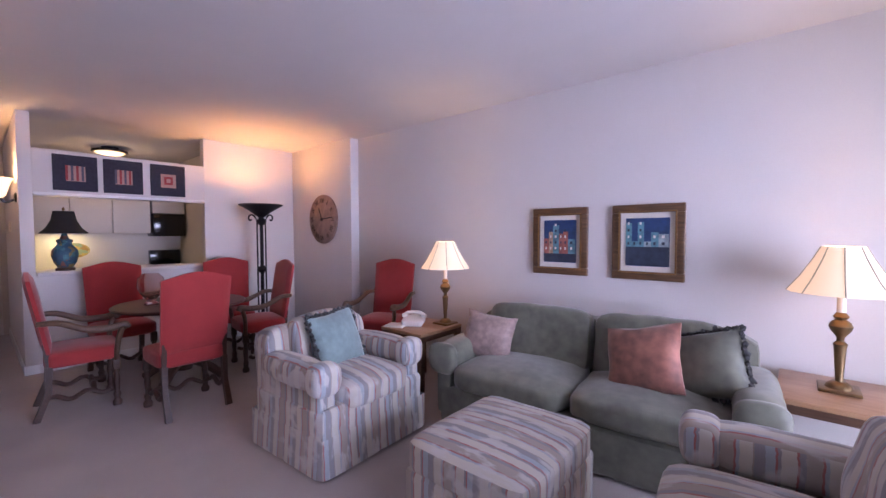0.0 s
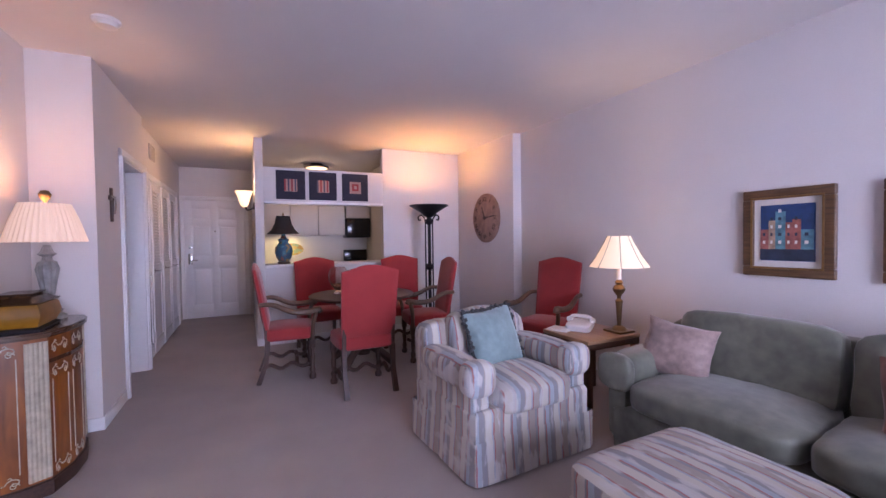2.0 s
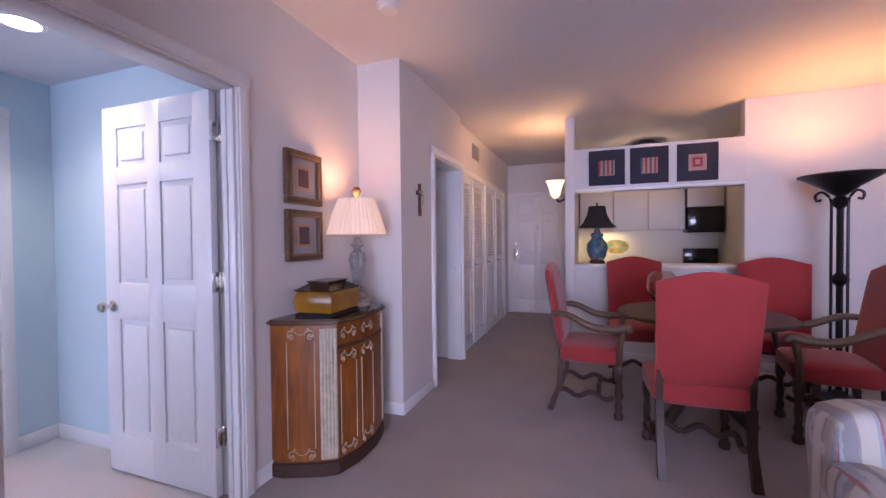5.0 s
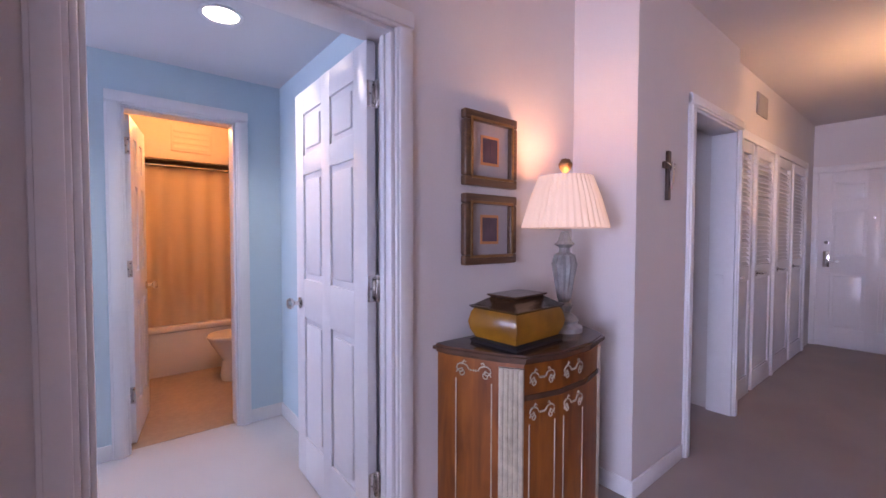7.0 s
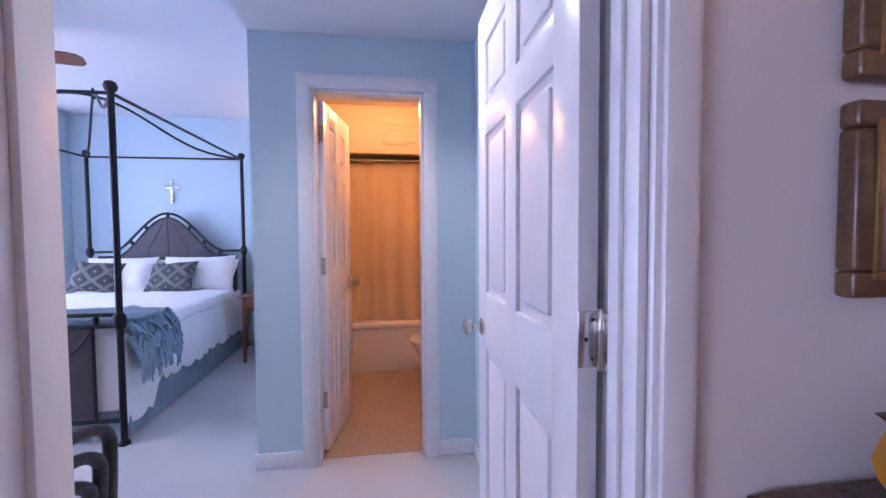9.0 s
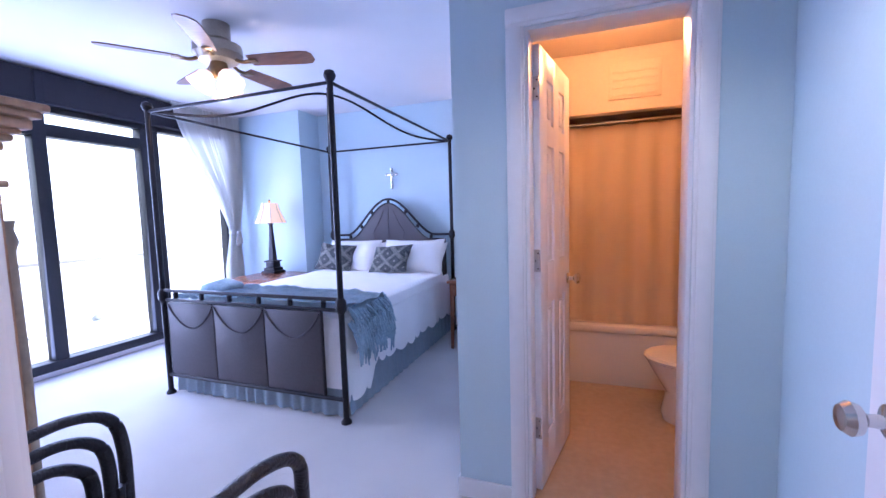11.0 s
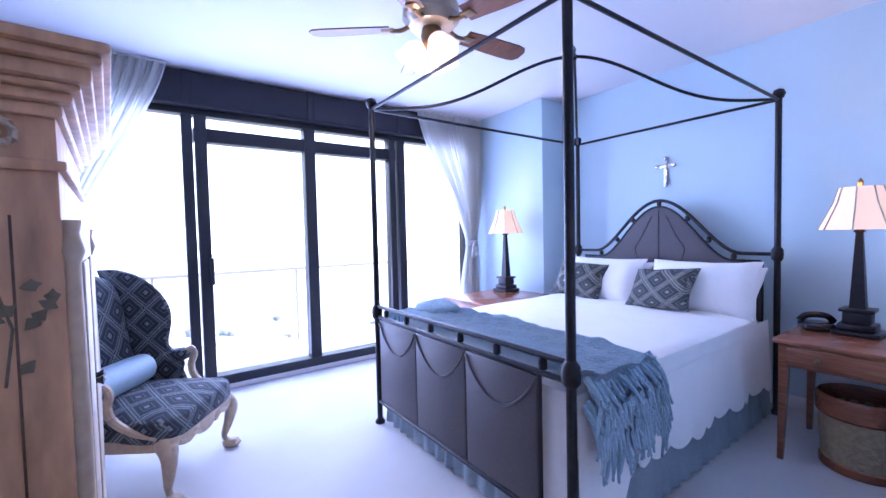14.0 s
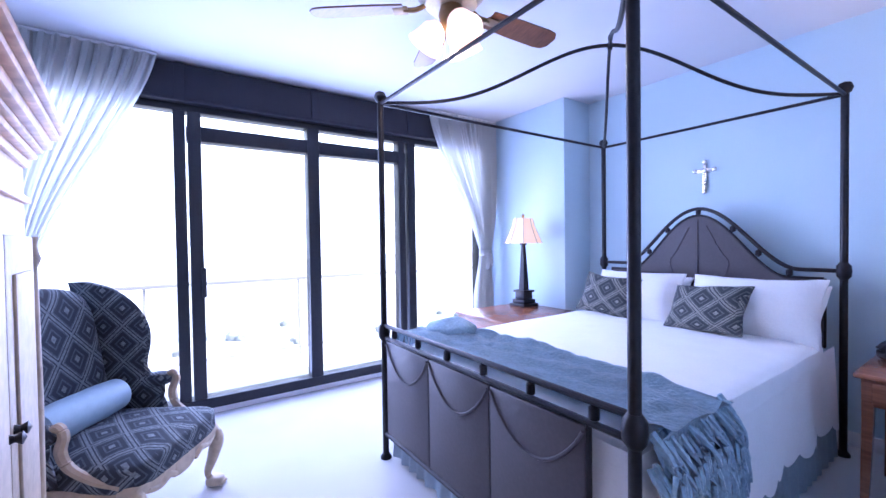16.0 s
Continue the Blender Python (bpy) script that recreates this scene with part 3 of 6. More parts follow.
casing("trim_bedroom_door", "x", YD, -2.70, -1.815, 2.06)
casing("trim_bedroom_door_inner", "x", YD - 0.128, -2.70, -1.815, 2.06, side=-1)
casing("trim_bath_door", "x", YB, -2.53, -1.93, 2.05)
casing("trim_side_door", "x", -0.19, -5.33, -4.52, 2.05, width=0.07)
casing("trim_front_door", "y", -8.44, -0.20, 0.72, 2.05, side=1)
for nm, b in (("trim_bedroom_jamb", join([box(-2.70, YD - 0.07, 0, -2.685, YD + 0.002, 2.045, 0.002), box(-1.83, YD - 0.13, 0, -1.815, YD + 0.002, 2.045, 0.002), box(-2.70, YD - 0.13, 2.045, -1.815, YD + 0.002, 2.06, 0.002),
                                        box(-2.685, YD - 0.065, 0, -2.676, YD - 0.035, 2.045, 0.002), box(-1.843, YD - 0.085, 0, -1.83, YD - 0.045, 2.045, 0.002)])),
              ("trim_bath_jamb", join([box(-2.53, YB - 0.13, 0, -2.515, YB + 0.002, 2.035, 0.002), box(-1.945, YB - 0.13, 0, -1.93, YB + 0.002, 2.035, 0.002), box(-2.53, YB - 0.13, 2.035, -1.93, YB + 0.002, 2.05, 0.002)])),
              ("trim_side_jamb", join([box(-5.33, -0.345, 0, -5.315, -0.188, 2.035, 0.002), box(-4.535, -0.345, 0, -4.52, -0.188, 2.035, 0.002), box(-5.33, -0.345, 2.035, -4.52, -0.188, 2.05, 0.002), box(-5.318, -0.30, 0.95, -5.312, -0.25, 1.02, 0.001)]))):
    struct(nm, b, TRIM, "white painted door jamb lining", "trim")

# doors
six_panel(pose(-2.662, YD - 0.104, 0.012, 0, 0, -91), 0.82, 2.03, "door_bedroom", "white six-panel bedroom door standing wide open", "knob", -1)
six_panel(pose(-1.955, YB - 0.125, 0.012, 0, 0, -100), 0.56, 2.015, "door_bath", "white six-panel bathroom door standing half open", "knob", 1)
fd = six_panel(pose(-8.425, -0.20, 0.01, 0, 0, 90), 0.92, 2.035, "door_front", "closed white six-panel entrance door")
part("lock_plate", join([box(0.05, -0.028, 0.93, 0.11, -0.018, 1.12, 0.006), moved(tube([(0.08, -0.02, 1.0), (0.08, -0.07, 1.0), (0.19, -0.07, 1.0)], 0.009), pose(0, 0, 0)), moved(lathe([(0.02, 0), (0.022, 0.012), (0, 0.014)], 14), pose(0.08, -0.018, 1.22, 90))]), CHROME, fd, "nickel lever lock")
part("peephole", moved(lathe([(0.012, 0), (0.012, 0.006), (0, 0.007)], 12), pose(0.46, -0.019, 1.5, 90)), CHROME, fd)


def louver_door(x0, w):
    ob = thing("closet_door", pose(x0, -0.262, 0.012), "white bifold closet door with louvred upper half", "door", "hall closet doors", "structure")
    h = 2.03
    part("stile_frame", join([box(0, 0, 0, 0.06, 0.03, h), box(w - 0.06, 0, 0, w, 0.03, h), box(0.06, 0.001, 0, w - 0.06, 0.029, 0.16), box(0.06, 0.001, 0.93, w - 0.06, 0.029, 1.05), box(0.06, 0.001, h - 0.09, w - 0.06, 0.029, h)]), DOORW, ob)
    part("panel", box(0.055, 0.006, 0.155, w - 0.055, 0.018, 0.935, 0.003), DOORW, ob)
    me = None
    for k in range(24):
        z = 1.07 + k * 0.036
        if me is None:
            s = part("slat", moved(box(0.055, -0.002, -0.02, w - 0.055, 0.004, 0.02, 0), pose(0, 0.014, 0, 38)), DOORW, ob)
            s.location.z, me = z, s.data
        else:
            s = new("slat", me)
            s.parent = ob
            s.location.z = z
    part("lever", join([moved(lathe([(0.024, 0), (0.024, 0.008), (0.009, 0.01), (0.009, 0.05)], 14), pose(w - 0.05, 0.03, 0.98, -90)), tube([(w - 0.05, 0.075, 0.98), (w - 0.15, 0.075, 0.98)], 0.008)]), CHROME, ob, "nickel lever handle")
    return ob


for i in range(4):
    louver_door(-5.92 - i * 0.62 - (0.06 if i > 1 else 0), 0.54)
for i, x in enumerate((-5.36, -6.64, -7.93)):
    struct("trim_closet_post_%d" % (i + 1), box(x - 0.04, -0.26, 0, x + 0.02, -0.228, 2.12, 0.004), TRIM, "white closet door post", "trim")
struct("trim_closet_head", box(-7.97, -0.26, 2.05, -5.34, -0.23, 2.12, 0.004), TRIM, "white closet head trim", "trim")
solid("wall_vent", join([box(-6.35, -0.262, 2.32, -6.05, -0.248, 2.50, 0.003)] + [box(-6.33, -0.248, 2.335 + k * 0.02, -6.07, -0.243, 2.345 + k * 0.02, 0.001) for k in range(8)]), GREYMAT, pose(0, 0, 0), "small grey metal wall vent above closets", "vent")
solid("smoke_detector", lathe([(0.07, 0), (0.07, -0.015), (0.055, -0.025), (0.05, -0.04), (0.03, -0.045), (0, -0.045)], 24), PLASTIC, pose(-3.22, 0.05, CEIL), "round white plastic smoke detector on ceiling", "detector")

# bedroom glazing
def window_unit(name, y0, y1, label):
    ob = thing(name, pose(XW, 0, 0), label, "window", kind="structure")
    a, b = -0.02, 0.09
    part("sill", box(a - 0.02, y0, 0.05, b, y1, 0.13, 0.004), BRONZE, ob)
    part("head", box(a - 0.008, max(y0, -3.58), 2.07, b, min(y1, -1.74) if y0 < -1 else y1, 2.18, 0.004), BRONZE, ob)
    part("top_rail", box(a, y0, 2.28, b, y1, 2.34, 0.003), BRONZE, ob)
    return ob, a, b


w1, a_, b_x = window_unit("window_1", -4.60, -0.72, "dark bronze sliding glass doors with fixed side lights")
for y, wd in ((-4.52, 0.06), (-3.645, 0.085), (-3.535, 0.07), (-2.67, 0.10), (-1.79, 0.085), (-1.695, 0.075), (-0.75, 0.06)):
    part("mullion", box(a_ - 0.012, y - wd / 2, 0.13, b_x - 0.01, y + wd / 2, 2.28, 0.004), BRONZE, w1)
for y0, y1 in ((-4.50, -3.68), (-3.50, -2.71), (-2.63, -1.825), (-1.66, -0.78)):
    p = part("pane", box(0.03, y0 - 0.01, 0.12, 0.036, y1 + 0.01, 2.09, 0), GLASS, w1)
    p.visible_shadow = False
part("door_pull", box(-0.05, -1.845, 0.90, -0.03, -1.815, 1.12, 0.004), BRONZE, w1)
# Assumed glazing, out of view, modelled after the bedroom doors.
w2, _, _ = window_unit("window_2", 0.95, 3.5, "unseen dark bronze glass doors assumed for the living room")
for y in (0.98, 2.25, 3.47):
    part("mullion", box(a_ - 0.012, y - 0.04, 0.13, b_x - 0.01, y + 0.04, 2.28, 0.004), BRONZE, w2)
bl = solid("window_valance", join([box(XW - 0.09, -4.66, 2.34, XW - 0.002, -0.70, 2.60, 0.006), box(XW - 0.1, -4.66, 2.33, XW - 0.003, -0.70, 2.355, 0.004)]), NAVY, pose(0, 0, 0), "dark fabric window valance along ceiling", "valance")
for y in (-2.67, -1.70, -3.60):
    part("bracket", box(XW - 0.104, y - 0.03, 2.34, XW - 0.088, y + 0.03, 2.6, 0.003), NAVY, bl)

# balcony and distance
struct("balcony_floor", box(XW + 0.2, -6, -0.15, 3.75, 5, -0.02, 0), COUNTER, "pale concrete balcony slab", "balcony")
rail = thing("balcony_railing", pose(3.6, 0, 0), "thin white metal balcony railing", "railing")
part("top_rail", box(-0.025, -6, 0.865, 0.025, 5, 0.905, 0.005), PLASTIC, rail)
part("bottom_rail", box(-0.015, -6, 0.06, 0.015, 5, 0.09, 0.004), PLASTIC, rail)
for k in range(8):
    part("post", box(-0.014, -5.862 + k * 1.478, -0.02, 0.014, -5.834 + k * 1.478, 0.866, 0.003), PLASTIC, rail)
SAND = plain("pale_sand", (0.72, 0.70, 0.66), 0.9, vary=0.2, grain=0.2, big=0.01)
struct("ground", box(-3000, -3000, -30.2, 3000, 3000, -30, 0), SAND, "pale sandy ground far below", "ground")
# Added emissive sheet: its glow makes the view outside read as overexposed white.
SKYGLOW = glow_mat("blown_out_sky_glow", (0.93, 0.96, 1.0), 1.3)
struct("backdrop", box(900, -1600, -30, 905, 1600, 900, 0), SKYGLOW, "added glowing white backdrop for the blown-out sky", "backdrop")
GREENB = plain("far_scrub", (0.42, 0.42, 0.38), 0.9, vary=0.4, grain=0.5, big=0.1)
rng = random.Random(4)
sc = bmesh.new()
for k in range(90):
    s = rng.uniform(1, 3)
    r = bmesh.ops.create_icosphere(sc, subdivisions=1, radius=s, matrix=Matrix.Translation((rng.uniform(90, 160), rng.uniform(-220, 160), -29.5)))
    for v in r["verts"]:
        v.co += 0.35 * s * noise.noise_vector(v.co * 0.3)
struct("far_scrub", sc, GREENB, "line of low scrub on the sand", "scrub", "stuff")


# sheer curtains, gathered to a tie-back
def sheer(name, y_in, y_out, tie_in, tie_out, label):
    """Hangs from a rod in front of the valance; the inner edge sweeps back to the tie."""
    bm = bmesh.new()
    nu, nv, top, tie = 84, 54, 2.60, 1.16
    grid = []
    for j in range(nv + 1):
        z = top - j / nv * (top - 0.03)
        row = []
        for i in range(nu + 1):
            u = i / nu
            if z > tie:
                s = (top - z) / (top - tie)
                k = 0.5 * s + 0.5 * s * s * (3 - 2 * s)
                ya, yb = y_in + (tie_in - y_in) * k, y_out + (tie_out - y_out) * s ** 3
                amp = 0.020 + 0.014 * math.sin(math.pi * s) - 0.008 * s
            else:
                s = min(1, (tie - z) / 0.45)
                ya, yb = tie_in + (y_in - y_out) * 0.10 * s, tie_out - (y_in - y_out) * 0.02 * s
                amp = 0.014 + 0.012 * s
            y = ya + (yb - ya) * u
            fold = math.sin(u * 2 * math.pi * 12 + 0.8 * math.sin(z * 1.7 + u * 3)) + 0.5 * math.sin(u * 2 * math.pi * 29 + z)
            x = XW - 0.155 + amp * fold + 0.016 * noise.noise(Vector((u * 7, z * 1.6, y_in)))
            row.append(bm.verts.new((x, y, z)))
        grid.append(row)
    for a, b in zip(grid, grid[1:]):
        for i in range(nu):
            bm.faces.new((a[i], a[i + 1], b[i + 1], b[i]))
    ob = thing(name, pose(0, 0, 0), label, "curtain", "sheer curtains")
    part("sheer_panel", bm, SHEER, ob)
    yc, w = (tie_in + tie_out) / 2, abs(tie_in - tie_out) / 2 + 0.012
    part("tieback", moved(lathe([(0.95, -0.03), (1.05, -0.01), (1.05, 0.01), (0.95, 0.03)], 24), Matrix.Translation((XW - 0.155, yc, tie)) @ Matrix.Diagonal((0.055, w, 1, 1))), SHEER, ob, "white fabric tie-back")
    part("tie_knot", join([moved(soft(0.05, 0.06, 0.05, 3, 5, wrinkle=0.006), pose(XW - 0.215, yc, tie - 0.01)), moved(soft(0.03, 0.05, 0.16, 4, 5, wrinkle=0.012), pose(XW - 0.212, yc + 0.02, tie - 0.10, 8)), moved(soft(0.03, 0.05, 0.13, 4, 5, wrinkle=0.012, seed=3), pose(XW - 0.208, yc - 0.025, tie - 0.085, -8))]), SHEER, ob)
    part("curtain_rod", tube([(XW - 0.155, y_in, 2.605), (XW - 0.155, y_out, 2.605)], 0.009), TRIM, ob)
    return ob


sheer("sheer_curtain", -3.77, -4.665, -4.43, -4.56, "sheer white curtain tied back beside nightstand")
sheer("sheer_curtain", -1.575, -0.69, -0.93, -0.77, "sheer white curtain tied back behind wing chair")

# ---------- living room ----------
def side_z(rot):
    return pose(0, 0, 0, 0, 0, rot)


def dining_chair(m, arms, label, group="carved dining chairs"):
    """Tall-backed upholstered chair; it faces +y."""
    ob = thing("dining_chair", m, label, "chair", group)
    w, d = 0.50, 0.46
    part("seat", moved(soft(w, d, 0.13, 7, crown=0.02, wrinkle=0.003), pose(0, 0, 0.445)), RED, ob)
    bm = bmesh.new()
    nx, nz = 14, 14
    rows = {}
    for side in (0, 1):
        for j in range(nz + 1):
            for i in range(nx + 1):
                u, v = i / nx * 2 - 1, j / nz
                camel = 0.055 * (math.cos(u * math.pi * 0.9) * 0.5 + 0.5) ** 0.8 if abs(u) < 0.95 else 0
                z = 0.50 + v * (0.56 + camel)
                edge = (1 - abs(u) ** 8) * (1 - abs(2 * v - 1) ** 8)
                th = 0.012 + 0.022 * max(edge, 0) ** 0.5
                y = -0.20 - (z - 0.5) * 0.17 + (th if side else -th)
                rows[side, j, i] = bm.verts.new((u * (0.235 + 0.012 * v), y, z))
    for side in (0, 1):
        for j in range(nz):
            for i in range(nx):
                bm.faces.new([rows[side, j, i], rows[side, j, i + 1], rows[side, j + 1, i + 1], rows[side, j + 1, i]])
    for j in range(nz):
        for i in (0, nx):
            bm.faces.new([rows[0, j, i], rows[0, j + 1, i], rows[1, j + 1, i], rows[1, j, i]])
    for i in range(nx):
        for j in (0, nz):
            bm.faces.new([rows[0, j, i], rows[0, j, i + 1], rows[1, j, i + 1], rows[1, j, i]])
    part("backrest", bm, RED, ob)
    for sx in (-1, 1):
        x = sx * (w / 2 - 0.035)
        part("front_leg", join([box(x - 0.026, d / 2 - 0.06, 0.30, x + 0.026, d / 2 - 0.008, 0.40, 0.006), moved(lathe([(0.03, 0.0), (0.034, 0.03), (0.02, 0.055), (0.027, 0.09), (0.018, 0.12), (0.024, 0.2), (0.017, 0.26), (0.024, 0.30)], 14), pose(x, d / 2 - 0.034, 0))]), DARKWOOD, ob)
        part("rear_leg", join([tube([(x, -d / 2 + 0.03, 0.40), (x, -d / 2 + 0.02, 0.2), (x, -d / 2 - 0.05, 0.0)], [0.03, 0.026, 0.03], square=True), tube([(x, -d / 2 + 0.03, 0.36), (x, -d / 2 + 0.01, 0.58)], 0.022, square=True)]), DARKWOOD, ob)
        wav = [(x, -d / 2 + (d - 0.07) * k / 12, 0.15 + 0.022 * math.sin(k / 12 * 4 * math.pi)) for k in range(13)]
        part("side_stretcher", tube(wav, 0.018), DARKWOOD, ob)
        if arms:
            pts = curve([(sx * 0.25, -0.26, 0.74), (sx * 0.275, -0.14, 0.735), (sx * 0.29, 0.02, 0.665), (sx * 0.29, 0.16, 0.655), (sx * 0.285, 0.25, 0.67), (sx * 0.285, 0.27, 0.64)])
            part("arm", tube(pts, [0.02 + 0.008 * min(1, k / 20) for k in range(len(pts))], 10), ARMWOOD, ob, "scrolled wooden arm")
            part("arm_post", tube(curve([(sx * 0.285, 0.235, 0.65), (sx * 0.27, 0.21, 0.55), (sx * 0.24, 0.20, 0.44), (sx * 0.235, 0.20, 0.38)]), 0.02, 10), ARMWOOD, ob)
    part("cross_stretcher", tube([(-(w / 2 - 0.05) + (w - 0.1) * k / 12, 0.06, 0.155 + 0.025 * math.sin(k / 12 * 4 * math.pi)) for k in range(13)], 0.018), DARKWOOD, ob)
    return ob


c0 = dining_chair(pose(-3.84, 1.675, 0, 0, 0, 92), False, "red upholstered dining chair with carved dark wood legs")
copy_thing(c0, pose(-5.25, 1.53, 0, 0, 0, -88))
copy_thing(c0, pose(-5.10, 2.52, 0, 0, 0, -105))
ca = dining_chair(pose(-4.50, 1.12, 0, 0, 0, -4), True, "red upholstered dining armchair with scrolled wooden arms")
copy_thing(ca, pose(-4.45, 2.56, 0, 0, 0, 172))
side_chair = copy_thing(ca, pose(-3.42, 3.42, 0, 0, 0, 198))
tagged(side_chair, "red upholstered armchair with scrolled arms against wall", group="")

tb = thing("dining_table", pose(-4.52, 1.86, 0), "round dark wood pedestal dining table", "table")
part("tabletop", lathe([(0, 0.715), (0.50, 0.715), (0.54, 0.725), (0.55, 0.74), (0.54, 0.75), (0, 0.75)], 48), DARKWOOD, tb)
part("pedestal", lathe([(0.07, 0.1), (0.09, 0.2), (0.05, 0.3), (0.08, 0.45), (0.06, 0.6), (0.12, 0.715)], 24), DARKWOOD, tb)
for k in range(4):
    part("foot", moved(tube(curve([(0.04, 0, 0.2), (0.2, 0, 0.14), (0.36, 0, 0.035)]), [0.04] * 17), side_z(45 + 90 * k)), DARKWOOD, tb)
solid("glass_vase", lathe([(0.05, 0), (0.06, 0.01), (0.03, 0.04), (0.08, 0.10), (0.11, 0.17), (0.10, 0.25), (0.06, 0.29), (0.055, 0.29), (0.095, 0.25), (0.105, 0.17), (0.075, 0.10), (0, 0.05)], 28), VASEGLASS, pose(-4.55, 1.62, 0.752), "round pink-tinted glass vase on dining table", "vase")

# torchiere
to = thing("torchiere_lamp", pose(-5.22, 2.97, 0), "dark iron torchiere floor lamp with scrolls, lit", "floor lamp")
part("base", lathe([(0.16, 0), (0.16, 0.015), (0.06, 0.04), (0.03, 0.07)], 28), IRON, to)
part("bowl", lathe([(0.02, 1.60), (0.06, 1.63), (0.12, 1.68), (0.24, 1.755), (0.262, 1.765), (0.262, 1.775), (0.23, 1.765), (0.10, 1.69), (0, 1.67)], 36), IRON, to)
part("pole", tube([(0, 0, 0.05), (0, 0, 1.62)], 0.022), IRON, to)
for k in range(3):
    a = 120 * k + 30
    part("rod", moved(tube([(0.055, 0, 0.05), (0.055, 0, 1.50)], 0.010), side_z(a)), IRON, to)
    part("scroll", moved(tube(curve([(0.055, 0, 1.48), (0.06, 0, 1.58), (0.11, 0, 1.64), (0.155, 0, 1.62), (0.15, 0, 1.575), (0.12, 0, 1.58)]), 0.010), side_z(a)), IRON, to)
for z in (0.95, 1.56):
    part("collar", moved(lathe([(0.02, -0.055), (0.05, -0.02), (0.062, 0), (0.05, 0.02), (0.02, 0.055)], 18), pose(0, 0, z)), IRON, to)
part("bulb", moved(lathe([(0, 0), (0.02, 0.01), (0.025, 0.04), (0.015, 0.07), (0, 0.075)], 12), pose(0, 0, 1.68)), BULB, to)
lamp("torchiere_light", "SPOT", (-5.22, 2.97, 1.785), 26, (1, 0.45, 0.14), 0.06, (-5.22, 2.98, 3), spread=150)

# clock
ck = thing("wall_clock", pose(-4.99, YP - 0.005, 1.60, 90), "large round brown wall clock with dark numerals", "clock")
part("dial", lathe([(0, 0), (0.335, 0), (0.335, 0.02), (0.32, 0.03), (0, 0.03)], 56), plain("aged_paper_dial", (0.30, 0.19, 0.15), 0.7, vary=0.3, grain=20, big=6), ck)
NUM = plain("dark_numeral_ink", (0.05, 0.03, 0.025), 0.7, vary=0.2)
for k, txt in enumerate(("XII", "I", "II", "III", "IIII", "V", "VI", "VII", "VIII", "IX", "X", "XI")):
    a = radians(90 - 30 * k)
    fc = bpy.data.curves.new("numeral", "FONT")
    fc.body, fc.size, fc.align_x, fc.align_y, fc.extrude = txt, 0.085, "CENTER", "CENTER", 0.0015
    fo = new("numeral_text", fc)
    me = bpy.data.meshes.new_from_object(fo.evaluated_get(bpy.context.evaluated_depsgraph_get()))
    bpy.data.objects.remove(fo)
    me.materials.append(NUM)
    no = new("numeral", me)
    no.parent = ck
    no.matrix_basis = pose(0.25 * math.cos(a), 0.25 * math.sin(a), 0.033, 0, 0, -30 * k)
part("hour_hand", moved(box(-0.01, -0.02, 0.036, 0.01, 0.17, 0.039, 0.001), side_z(25)), NUM, ck)
part("minute_hand", moved(box(-0.007, -0.03, 0.041, 0.007, 0.24, 0.044, 0.001), side_z(-85)), NUM, ck)
part("hub", lathe([(0.022, 0.03), (0.022, 0.046), (0, 0.048)], 16), NUM, ck)


# framed pictures
def framed(m, w, h, frame_w, art, mount, mount_mat, label, group, fw=FRAMEW):
    """A picture that faces -y, hung on a wall at y=0, centred."""
    ob = thing("framed_picture", m, label, "picture", group)
    for nm, a, b, c, d in (("frame_rail", -w / 2, w / 2, h / 2 - frame_w, h / 2), ("frame_rail", -w / 2, w / 2, -h / 2, -h / 2 + frame_w), ("frame_stile", -w / 2, -w / 2 + frame_w, -h / 2 + frame_w, h / 2 - frame_w), ("frame_stile", w / 2 - frame_w, w / 2, -h / 2 + frame_w, h / 2 - frame_w)):
        part(nm, box(a, -0.035, c, b, -0.002, d, 0.008, 3), fw, ob)
    i = frame_w
    part("gilt_lip", join([box(-w / 2 + i - 0.012, -0.04, -h / 2 + i - 0.012, w / 2 - i + 0.012, -0.033, -h / 2 + i, 0.002), box(-w / 2 + i - 0.012, -0.04, h / 2 - i, w / 2 - i + 0.012, -0.033, h / 2 - i + 0.012, 0.002), box(-w / 2 + i - 0.012, -0.04, -h / 2 + i, -w / 2 + i, -0.033, h / 2 - i, 0.002), box(w / 2 - i, -0.04, -h / 2 + i, w / 2 - i + 0.012, -0.033, h / 2 - i, 0.002)]), GOLD, ob)
    part("mount", box(-w / 2 + i, -0.012, -h / 2 + i, w / 2 - i, -0.004, h / 2 - i, 0), mount_mat, ob)
    return ob


def fill(ob, name, w, h, z, y, mat):
    return part(name, box(-w / 2, y - 0.003, z - h / 2, w / 2, y, z + h / 2, 0), mat, ob)


